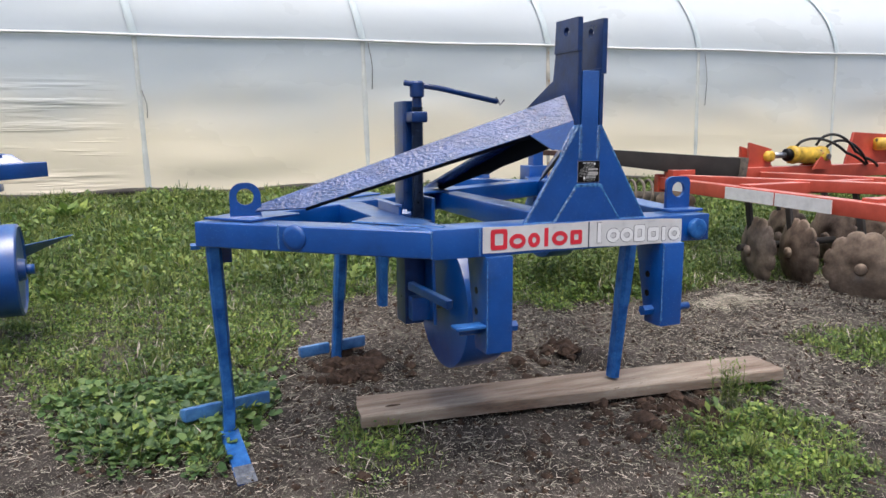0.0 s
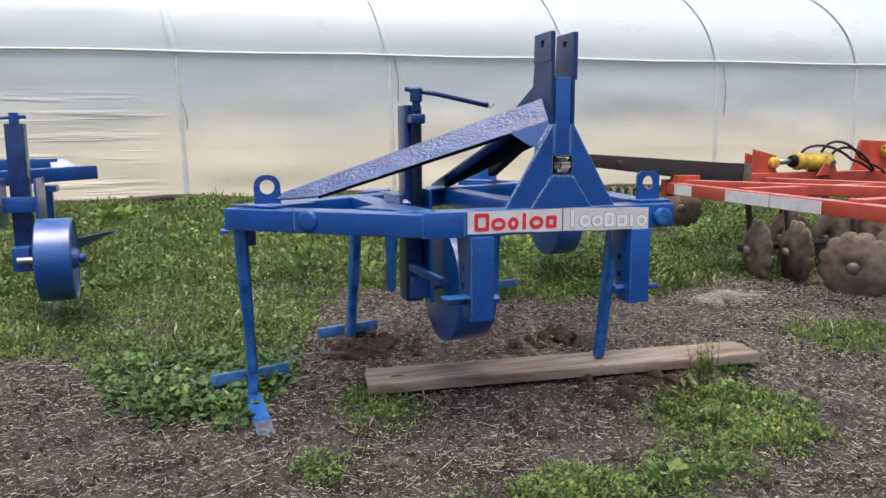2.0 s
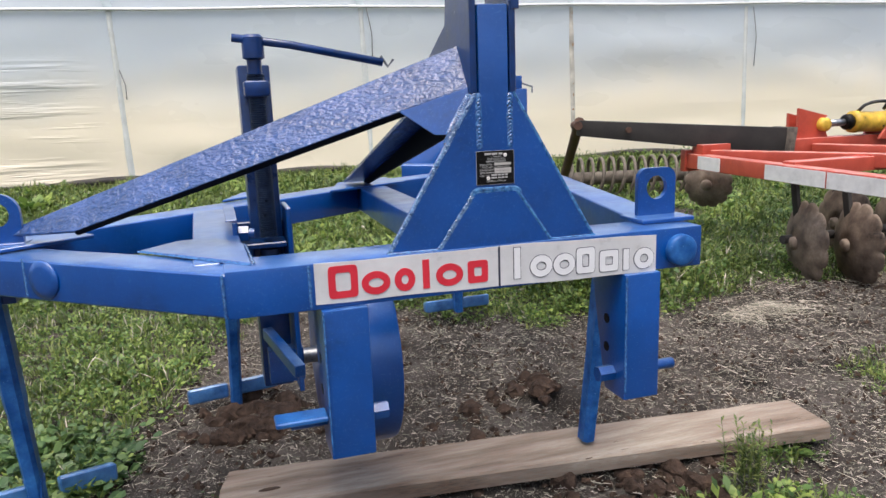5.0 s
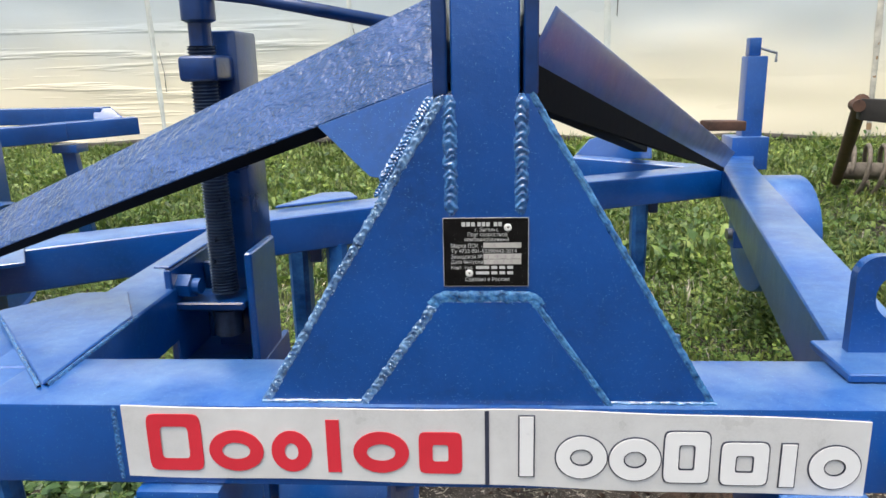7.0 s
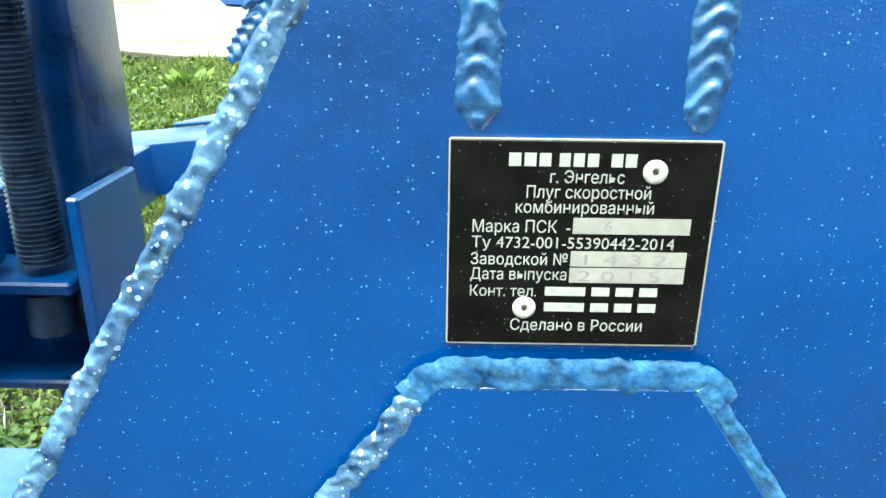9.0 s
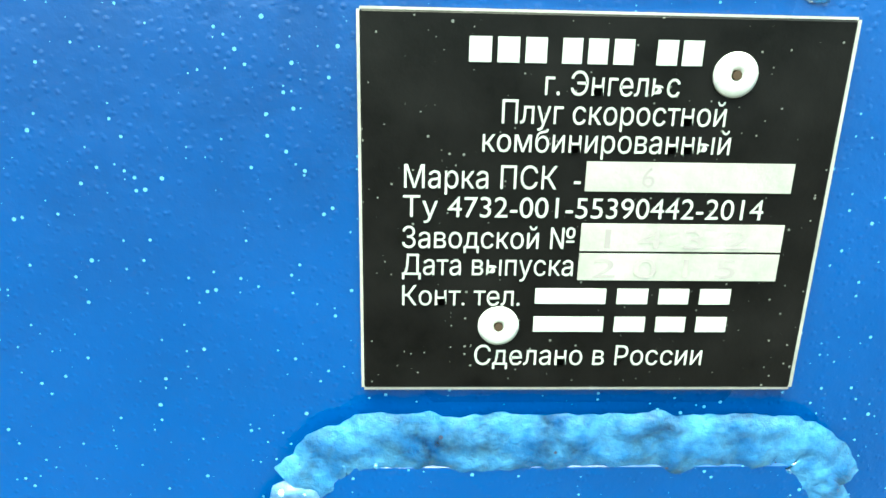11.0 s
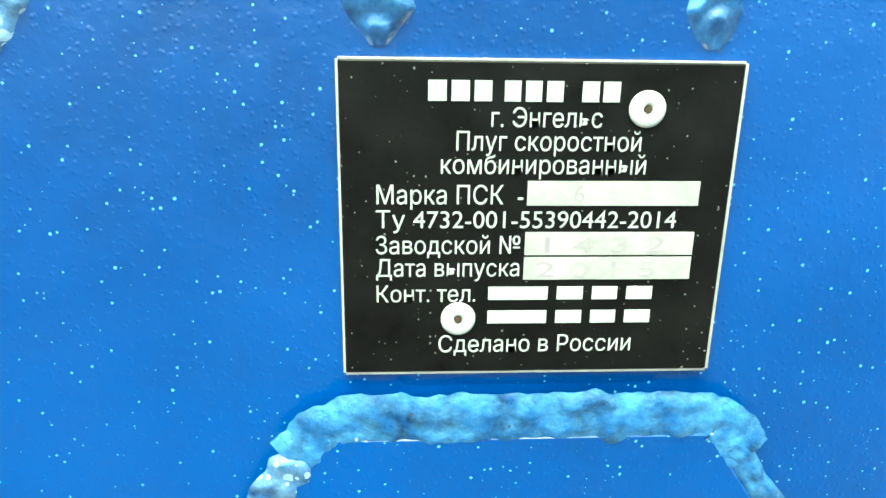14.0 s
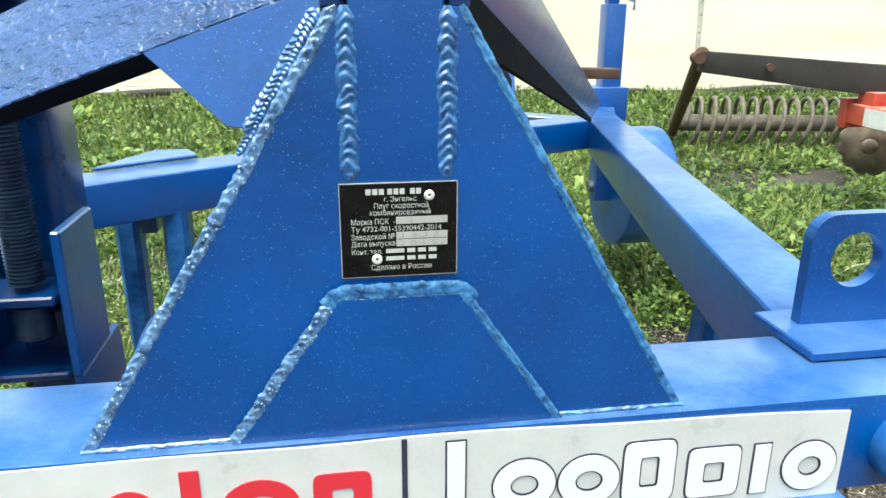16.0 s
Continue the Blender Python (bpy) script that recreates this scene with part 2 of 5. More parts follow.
def film_material():
    """Milky film, mixed from bluish white to cream towards the ground, with long shiny creases."""
    m = material("greenhouse_film", (0.69, 0.74, 0.755), 0.28, vary=0.03, scale=0.7, grain=1.2, bump=0.1, dist=0.06, stretch=(0.5, 1, 1.2), tint=(0.66, 0.725, 0.775))
    N, L = m.node_tree.nodes, m.node_tree.links
    b = N["Principled BSDF"]
    src = b.inputs["Base Color"].links[0].from_socket
    co = N.new("ShaderNodeNewGeometry")
    sep = N.new("ShaderNodeSeparateXYZ")
    L.new(co.outputs["Position"], sep.inputs[0])
    n = N.new("ShaderNodeTexNoise")
    n.inputs["Scale"].default_value, n.inputs["Detail"].default_value = 0.6, 3
    L.new(co.outputs["Position"], n.inputs["Vector"])
    add = N.new("ShaderNodeMath")
    add.operation = "MULTIPLY_ADD"
    L.new(n.outputs[0], add.inputs[0])
    add.inputs[1].default_value = 0.9
    L.new(sep.outputs[2], add.inputs[2])
    mr = N.new("ShaderNodeMapRange")
    mr.interpolation_type = "SMOOTHSTEP"
    mr.inputs[1].default_value, mr.inputs[2].default_value = 1.55, 2.75
    L.new(add.outputs[0], mr.inputs[0])
    mx = N.new("ShaderNodeMix")
    mx.data_type = "RGBA"
    L.new(mr.outputs[0], mx.inputs[0])
    mx.inputs[6].default_value = (0.9, 0.81, 0.63, 1)
    L.new(src, mx.inputs[7])
    L.new(mx.outputs[2], b.inputs["Base Color"])
    # long flat creases, in places only
    mp = N.new("ShaderNodeMapping")
    mp.inputs["Scale"].default_value = (0.55, 1.0, 13.0)
    L.new(co.outputs["Position"], mp.inputs[0])
    cr = N.new("ShaderNodeTexNoise")
    cr.inputs["Scale"].default_value, cr.inputs["Detail"].default_value = 1.0, 4
    L.new(mp.outputs[0], cr.inputs["Vector"])
    crest = N.new("ShaderNodeMapRange")
    crest.inputs[1].default_value, crest.inputs[2].default_value = 0.5, 0.72
    L.new(cr.outputs[0], crest.inputs[0])
    where = N.new("ShaderNodeMapRange")
    where.interpolation_type = "SMOOTHSTEP"
    where.inputs[1].default_value, where.inputs[2].default_value = -1.7, -2.6
    L.new(sep.outputs[0], where.inputs[0])
    low = N.new("ShaderNodeMapRange")
    low.interpolation_type = "SMOOTHSTEP"
    low.inputs[1].default_value, low.inputs[2].default_value = 2.15, 1.8
    L.new(sep.outputs[2], low.inputs[0])
    there = N.new("ShaderNodeMath")
    there.operation = "MULTIPLY"
    L.new(where.outputs[0], there.inputs[0])
    L.new(low.outputs[0], there.inputs[1])
    both2 = N.new("ShaderNodeMath")
    both2.operation = "MULTIPLY"
    L.new(crest.outputs[0], both2.inputs[0])
    L.new(there.outputs[0], both2.inputs[1])
    bp2 = N.new("ShaderNodeBump")
    bp2.inputs["Strength"].default_value, bp2.inputs["Distance"].default_value = 0.4, 0.04
    L.new(both2.outputs[0], bp2.inputs["Height"])
    L.new(b.inputs["Normal"].links[0].from_socket, bp2.inputs["Normal"])
    L.new(bp2.outputs[0], b.inputs["Normal"])
    thin = N.new("ShaderNodeBsdfTranslucent")
    L.new(mx.outputs[2], thin.inputs[0])
    both = N.new("ShaderNodeMixShader")
    clear = N.new("ShaderNodeMapRange")
    clear.inputs[3].default_value, clear.inputs[4].default_value = 0.04, 0.2
    L.new(mr.outputs[0], clear.inputs[0])
    L.new(clear.outputs[0], both.inputs[0])
    L.new(b.outputs[0], both.inputs[1])
    L.new(thin.outputs[0], both.inputs[2])
    L.new(both.outputs[0], N["Material Output"].inputs[0])
    return m


M_film = film_material()
M_string = material("dark_string", (0.14, 0.13, 0.12), 0.9, vary=0.2, scale=20)
M_screw = material("greasy_painted_screw", (0.03, 0.05, 0.1), 0.3, 0.4, vary=0.3, scale=40, grain=150)
M_edge = material("dark_film_hem", (0.05, 0.045, 0.04), 0.8, vary=0.3, scale=8)


# ---- mesh helpers ----
def mesh_of(bm, mat, smooth=False):
    me = bpy.data.meshes.new("m")
    bmesh.ops.recalc_face_normals(bm, faces=bm.faces)
    bm.to_mesh(me)
    bm.free()
    me.materials.append(mat)
    me.polygons.foreach_set("use_smooth", [True] * len(me.polygons))
    if not smooth:
        me.set_sharp_from_angle(angle=radians(32))
    return me


def part(name, bm, mat, parent=None, label="", smooth=False):
    """Links a bmesh as one mesh object under its thing."""
    me = mesh_of(bm, mat, smooth)
    me.name = name
    ob = new(name, me)
    ob.parent = parent
    if label:
        ob["label"] = label
    return ob


def thing(name, at, label, category, group="", kind=""):
    ob = new(name)
    ob.location = at
    ob.empty_display_size = 0.1
    return tagged(ob, label, category, group, kind)


def bevel(bm, r, seg=2):
    if r:
        bmesh.ops.bevel(bm, geom=list(bm.edges), offset=r, segments=seg, affect="EDGES", profile=0.6, clamp_overlap=True)
    return bm


def prism(loop_a, loop_b, r=0.0, seg=2, bm=None):
    """A solid between two loops of as many corners."""
    own = bm or bmesh.new()
    a = [own.verts.new(p) for p in loop_a]
    b = [own.verts.new(p) for p in loop_b]
    n = len(a)
    own.faces.new(a)
    own.faces.new(b[::-1])
    for i in range(n):
        own.faces.new((a[i], b[i], b[(i + 1) % n], a[(i + 1) % n]))
    if bm is None:
        bevel(own, r, seg)
    return own


def box(x0, x1, y0, y1, z0, z1, r=0.004, seg=2, bm=None):
    return prism([(x0, y0, z0), (x1, y0, z0), (x1, y1, z0), (x0, y1, z0)],
                 [(x0, y0, z1), (x1, y0, z1), (x1, y1, z1), (x0, y1, z1)], r, seg, bm)


def plate(points, thick, normal, r=0.002):
    """A plate from a flat polygon, thickened along normal."""
    n = Vector(normal).normalized() * thick
    pts = [Vector(p) for p in points]
    return prism(pts, [p + n for p in pts], r, 1)


def beam(a, b, w, h, r=0.008, up=(0, 0, 1)):
    """A square tube from a to b; a and b lie on its axis."""
    a, b = Vector(a), Vector(b)
    d = (b - a).normalized()
    s = d.cross(Vector(up)).normalized() * (w / 2)
    u = s.cross(d).normalized() * (h / 2)
    q = [s + u, -s + u, -s - u, s - u]
    return prism([a + k for k in q], [b + k for k in q], r, 3)


def rod(a, b, r, n=14, r2=None, bm=None):
    own = bm or bmesh.new()
    a, b = Vector(a), Vector(b)
    d = (b - a).normalized()
    s = d.orthogonal().normalized()
    t = d.cross(s)
    r2 = r if r2 is None else r2
    ring = lambda p, k: [p + (s * math.cos(2 * math.pi * i / n) + t * math.sin(2 * math.pi * i / n)) * k for i in range(n)]
    prism(ring(a, r), ring(b, r2), bm=own)
    return own


def tube(points, r, n=8, closed=False, bm=None):
    """A round bar through points."""
    own = bm or bmesh.new()
    pts = [Vector(p) for p in points]
    rings = []
    ref = None
    for i, p in enumerate(pts):
        d = (pts[min(i + 1, len(pts) - 1)] - pts[max(i - 1, 0)]).normalized()
        s = d.orthogonal().normalized() if ref is None else (ref - d * ref.dot(d)).normalized()
        ref = s
        t = d.cross(s)
        rings.append([own.verts.new(p + (s * math.cos(2 * math.pi * k / n) + t * math.sin(2 * math.pi * k / n)) * r) for k in range(n)])
    for a, b in zip(rings, rings[1:]):
        for k in range(n):
            own.faces.new((a[k], a[(k + 1) % n], b[(k + 1) % n], b[k]))
    own.faces.new(rings[0][::-1])
    own.faces.new(rings[-1])
    return own


def spin(profile, centre, axis, n=40):
    """A turned solid: profile of (along the axis, radius)."""
    bm = bmesh.new()
    c, d = Vector(centre), Vector(axis).normalized()
    s = d.orthogonal().normalized()
    t = d.cross(s)
    rings = []
    for h, r in profile:
        rings.append([bm.verts.new(c + d * h + (s * math.cos(2 * math.pi * k / n) + t * math.sin(2 * math.pi * k / n)) * max(r, 1e-4)) for k in range(n)])
    for a, b in zip(rings, rings[1:]):
        for k in range(n):
            bm.faces.new((a[k], a[(k + 1) % n], b[(k + 1) % n], b[k]))
    bm.faces.new(rings[0][::-1])
    bm.faces.new(rings[-1])
    return bm


def holed(outline, hole, r, thick, place, n=28):
    """A flat plate with a round hole; outline in (u, v), place maps (u, v, w) to the world."""
    bm = bmesh.new()
    cu, cv = hole
    k = len(outline)
    dense = []
    for i in range(k):
        a, b = outline[i], outline[(i + 1) % k]
        for j in range(6):
            dense.append((a[0] + (b[0] - a[0]) * j / 6, a[1] + (b[1] - a[1]) * j / 6))
    ring = []
    for u, v in dense:
        g = math.atan2(v - cv, u - cu)
        ring.append((cu + r * math.cos(g), cv + r * math.sin(g)))
    lay = [[bm.verts.new(place(u, v, w)) for u, v in loop] for loop, w in ((dense, 0), (ring, 0), (ring, thick), (dense, thick))]
    m = len(dense)
    for a, b in zip(lay, lay[1:] + lay[:1]):
        for i in range(m):
            bm.faces.new((a[i], a[(i + 1) % m], b[(i + 1) % m], b[i]))
    return bm


def bead(points, width, height, out, step=0.007, seed=1, skew=0.35):
    """A weld seam: one strip of overlapping ripples, bowed along the run and proud along out."""
    bm = bmesh.new()
    o = Vector(out).normalized()
    a, b = (Vector(p) for p in points)
    d = (b - a).normalized()
    s = d.cross(o).normalized()
    total = (b - a).length
    n = max(8, int(total / step * 7))
    rows = []
    for k in range(n + 1):
        w = total * k / n
        wob = noise.fractal(Vector((w * 90, seed, 0.5)), 1.0, 2.0, 2)
        half = width * (0.5 + 0.13 * noise.fractal(Vector((w * 160, seed, 4.5)), 1.0, 2.0, 3))
        end = min(1.0, 0.25 + min(w, total - w) / (0.7 * width))
        row = []
        for i in range(13):
            u = -1 + i / 6
            run = w / step + 0.6 * noise.noise(Vector((w * 60, u * 0.8, seed))) - skew * 2.2 * (1 - u * u)
            f = run - math.floor(run)
            saw = f / 0.72 if f < 0.72 else (1 - f) / 0.28
            size = 0.75 + 0.5 * noise.noise(Vector((math.floor(run) * 1.7, seed, 2.5)))
            h = height * min(1.0, 2.4 * (1 - abs(u))) * (0.3 + 0.75 * saw * size)
            row.append(bm.verts.new(a + d * w + s * (u * half * end + 0.1 * width * wob) + o * (h * end)))
        rows.append(row)
    for p, q in zip(rows, rows[1:]):
        for i in range(12):
            bm.faces.new((p[i], p[i + 1], q[i + 1], q[i]))
    return bm


def ridge(points, half, height, seed, n=160):
    """A smeared continuous seam on an upright face, uneven in width and height."""
    bm = bmesh.new()
    pts = [Vector(p) for p in points]
    total = sum((b - a).length for a, b in zip(pts, pts[1:]))
    rows = []
    for k in range(n + 1):
        s = total * k / n
        q = s * 230
        for a, b in zip(pts, pts[1:]):
            if s <= (b - a).length + 1e-9:
                break
            s -= (b - a).length
        c = a.lerp(b, min(1, s / (b - a).length))
        d = (b - a).normalized()
        up = Vector((-d.z, 0, d.x))
        lo = half * (1 + 0.3 * noise.fractal(Vector((q * 0.6, seed, 0)), 1.0, 2.0, 3))
        hi = half * (1 + 0.22 * noise.fractal(Vector((q * 0.5, seed, 9)), 1.0, 2.0, 3))
        row = []
        for j in range(11):
            u = -1 + j / 5
            h = height * min(1.0, 2.2 * (1 - abs(u))) * (0.75 + 0.5 * noise.fractal(Vector((q * 0.7, u * 2.2, seed)), 1.0, 2.0, 3))
            row.append(bm.verts.new(c + up * (u * (hi if u > 0 else lo)) + Vector((0, -max(0.0, h), 0))))
        rows.append(row)
    for a, b in zip(rows, rows[1:]):
        for j in range(10):
            bm.faces.new((a[j], a[j + 1], b[j + 1], b[j]))
    return bm


def ridge_flat(points, half, height, seed):
    """The same seam on a level face: built upright, then laid down."""
    a, b = (Vector(p) for p in points)
    d = b - a
    bm = ridge([(0, 0, 0), (d.length, 0, 0)], half, height, seed, 60)
    bm.transform(Matrix.Translation(a) @ Matrix.Rotation(math.atan2(d.y, d.x), 4, "Z") @ Matrix.Rotation(-math.pi / 2, 4, "X"))
    return bm


def ground_z(x, y):
    """The ground climbs gently away from the walker."""
    y = min(max(y, -8.0), 9.0)
    return -0.03 + 0.068 * y


# ---- ground ----
GRASS_EDGE = [(-9, 2.3), (-2.5, 1.9), (-2.2, 1.6), (-2.04, 1.3), (-1.94, 0.88), (-1.72, 0.68), (-1.42, 0.56), (-1.2, 0.92), (-1.03, 1.34), (-0.85, 1.9), (-0.46, 2.75), (0.06, 2.75), (0.66, 2.2), (1.42, 1.97), (2.44, 2.2), (3.0, 2.2), (9, 2.4)]
GRASS_PATCHES = [(-0.64, 0.6, 0.26, 0.33, 1.0), (0.92, -0.08, 0.48, 0.42, 1.2), (2.5, 0.78, 0.45, 0.36, 1.0), (0.1, -0.42, 0.9, 0.2, 0.85), (-1.0, 0.08, 0.3, 0.14, 0.6), (1.37, 0.5, 0.14, 0.1, 0.8)]
BARE_PATCHES = [(3.1, 4.1, 1.0, 0.95, 0.85), (4.1, 4.6, 0.7, 0.6, 0.6)]


def patch(x, y):
    """How grassy the ground is at a place, 0 to 1."""
    n = noise.fractal(Vector((x * 1.6, y * 1.6, 3.1)), 1.0, 2.0, 4)
    m = noise.noise(Vector((x * 5.1, y * 5.1, 7.7)))
    i = 0
    while i < len(GRASS_EDGE) - 2 and x > GRASS_EDGE[i + 1][0]:
        i += 1
    (xa, ya), (xb, yb) = GRASS_EDGE[i], GRASS_EDGE[i + 1]
    edge = ya + (yb - ya) * (min(max(x, xa), xb) - xa) / (xb - xa)
    g = 0.35 + 2.6 * (y - edge)
    for cx, cy, rx, ry, s in GRASS_PATCHES:
        d = ((x - cx) / rx) ** 2 + ((y - cy) / ry) ** 2
        g = max(g, s * (1.3 - d))
    g = min(g, 1.1)
    for cx, cy, rx, ry, s in BARE_PATCHES:
        g -= s * max(0.0, 1 - ((x - cx) / rx) ** 2 - ((y - cy) / ry) ** 2)
    return max(0.0, min(1.0, g + 0.5 * n + 0.3 * m - 0.05))


def tall(x, y):
    """Where the growth stands higher."""
    g = 1.0 + 0.8 * noise.noise(Vector((x * 1.3, y * 1.3, 9.0))) + 0.6 * noise.noise(Vector((x * 4.0, y * 4.0, 2.0)))
    for cx, cy, r, k in ((1.9, 2.6, 0.75, 3.0), (-1.75, 0.8, 0.3, 0.5), (2.6, 3.2, 0.8, 1.0), (0.4, 3.2, 0.8, 0.5)):
        g += k * math.exp(-((x - cx) ** 2 + (y - cy) ** 2) / (r * r))
    return max(0.35, g)


def axis_steps(lo, hi, fine, far):
    mid = np.arange(lo, hi + fine, fine)
    out = np.cumsum(np.geomspace(fine * 2, 60, 26))
    return np.concatenate((lo - out[::-1], mid, hi + out))


def build_ground():
    xs, ys = axis_steps(-3.2, 4.6, 0.035, 300), axis_steps(-1.6, 4.2, 0.035, 300)
    verts, faces = [], []
    for y in ys:
        for x in xs:
            z = ground_z(x, y)
            if -5 < x < 8 and -4 < y < 8:
                f = noise.fractal(Vector((x * 2.3, y * 2.3, 0)), 1.0, 2.0, 5)
                c = noise.fractal(Vector((x * 14, y * 14, 5)), 0.8, 2.0, 3)
                z += 0.016 * f + 0.02 * c
                z -= 0.13 * math.exp(-(((x - 0.76) / 0.13) ** 2 + ((y - 1.2) / 0.07) ** 2))
                z += 0.012 * math.exp(-(((x + 0.58) / 0.2) ** 2 + ((y - 1.46) / 0.16) ** 2))
            verts.append((x, y, z))
    w = len(xs)
    for j in range(len(ys) - 1):
        for i in range(w - 1):
            faces.append((j * w + i, j * w + i + 1, (j + 1) * w + i + 1, (j + 1) * w + i))
    me = bpy.data.meshes.new("ground")
    me.from_pydata(verts, [], faces)
    me.polygons.foreach_set("use_smooth", [True] * len(me.polygons))
    me.materials.append(M_soil)
    tagged(new("ground", me), "dark trampled soil with straw bits and weeds", "ground", kind="structure")


build_ground()


def leaf_sheet(name, label, mat, base, along, wide, category, broad=False):
    """One mesh of folded leaves: base points, vectors along each leaf and across half of it."""
    n = len(base)
    if broad:
        v = np.empty((n, 6, 3))
        lift = np.linalg.norm(along, axis=1)
        v[:, 0], v[:, 5] = base, base + along
        for j, (u, k, up) in enumerate(((0.3, -0.9, 0.1), (0.3, 0.9, 0.1), (0.72, -0.85, 0.12), (0.72, 0.85, 0.12))):
            v[:, j + 1] = base + along * u + wide * k
            v[:, j + 1, 2] += lift * up
        i = np.arange(n)[:, None] * 6
        f = np.concatenate([i + np.array([t]) for t in ((0, 2, 1), (1, 2, 4), (1, 4, 3), (3, 4, 5))], 0)
        me = bpy.data.meshes.new(name)
        me.from_pydata(v.reshape(-1, 3).tolist(), [], f.tolist())
        me.materials.append(mat)
        return tagged(new(name, me), label, category, kind="stuff")
    v = np.empty((n, 4, 3))
    v[:, 0] = base
    mid = base + along * 0.5
    mid[:, 2] += np.linalg.norm(along, axis=1) * 0.1
    v[:, 1], v[:, 2] = mid - wide, mid + wide
    v[:, 3] = base + along
    i = np.arange(n)[:, None] * 4
    f = np.concatenate((i + np.array([[0, 2, 1]]), i + np.array([[1, 2, 3]])), 0)
    me = bpy.data.meshes.new(name)
    me.from_pydata(v.reshape(-1, 3).tolist(), [], f.tolist())
    me.materials.append(mat)
    return tagged(new(name, me), label, category, kind="stuff")


def scatter_leaves(name, label, mat, count, area, spread, leaves, size, width, lift, seed, least=0.25, broad=False):
    """Plants as low domes of leaves. spread: a plant's radius; leaves: how many; lift: how steeply they stand."""
    rng = np.random.default_rng(seed)
    x0, x1, y0, y1 = area
    xs, ys = rng.uniform(x0, x1, count), rng.uniform(y0, y1, count)
    k = np.array([patch(x, y) for x, y in zip(xs, ys)])
    ok = (k > least) & (rng.random(count) < k ** 0.7)
    xs, ys, k = xs[ok], ys[ok], k[ok]
    h = np.array([tall(x, y) for x, y in zip(xs, ys)]) * (0.5 + 0.5 * k)
    m = len(xs)
    big = rng.uniform(0.5, 1.35, m)
    rad = rng.uniform(*spread, m) * big
    n = rng.integers(leaves[0], leaves[1] + 1, m)
    idx = np.repeat(np.arange(m), n)
    t = len(idx)
    a, u = rng.uniform(0, 2 * np.pi, t), np.sqrt(rng.random(t))
    r = rad[idx] * u
    base = np.empty((t, 3))
    base[:, 0], base[:, 1] = xs[idx] + r * np.cos(a), ys[idx] + r * np.sin(a)
    crown = rad[idx] * 0.75 * h[idx] * (1 - 0.75 * u * u) * rng.uniform(0.1, 1.0, t)
    base[:, 2] = -0.03 + 0.068 * np.clip(base[:, 1], -8, 9) + crown
    a2 = a + rng.normal(0, 0.8, t)
    l = rng.uniform(*size, t) * (0.6 + 0.4 * h[idx]) * big[idx] ** 0.5
    e = rng.uniform(*lift, t)
    along = np.stack((np.cos(a2) * np.cos(e) * l, np.sin(a2) * np.cos(e) * l, np.sin(e) * l), 1)
    w = l * rng.uniform(*width, t)
    roll = rng.normal(0, 0.5, t)
    wide = np.stack((-np.sin(a2) * w * np.cos(roll), np.cos(a2) * w * np.cos(roll), w * np.sin(roll)), 1)
    return leaf_sheet(name, label, mat, base, along, wide, "grass", broad)


scatter_leaves("weeds", "low broad-leaved green weeds in patches", M_weed, 9500, (-4.2, 5.0, -1.2, 3.4), (0.04, 0.1), (28, 52), (0.009, 0.024), (0.28, 0.48), (-0.3, 0.9), 5, broad=True)
scatter_leaves("mallows", "broad-leaved dark green mallows in clumps", M_mallow, 420, (-2.25, -1.05, 0.56, 1.55), (0.05, 0.12), (14, 26), (0.022, 0.05), (0.36, 0.52), (-0.35, 0.6), 15, 0.3, True)
scatter_leaves("grass", "green grass growing among the weeds", M_grass, 16000, (-4.5, 5.2, -1.2, 3.4), (0.008, 0.03), (4, 9), (0.03, 0.085), (0.03, 0.07), (0.5, 1.45), 3, 0.15)
scatter_leaves("far_weeds", "broad-leaved green weeds behind the plough", M_weed, 17000, (-8, 10, 3.3, 7.9), (0.06, 0.15), (10, 20), (0.03, 0.07), (0.2, 0.38), (-0.3, 0.9), 6)
scatter_leaves("far_grass", "taller green grass along the greenhouse wall", M_grass, 22000, (-8, 11, 3.3, 7.95), (0.01, 0.05), (4, 9), (0.05, 0.15), (0.025, 0.06), (0.5, 1.45), 4)


scatter_leaves("dry_grass", "dry pale stalks among the green growth", M_straw, 9000, (-5, 6, 0.3, 7.8), (0.01, 0.05), (2, 5), (0.03, 0.1), (0.02, 0.05), (0.2, 1.4), 8)


FEATHER = (1.06, 0.34)


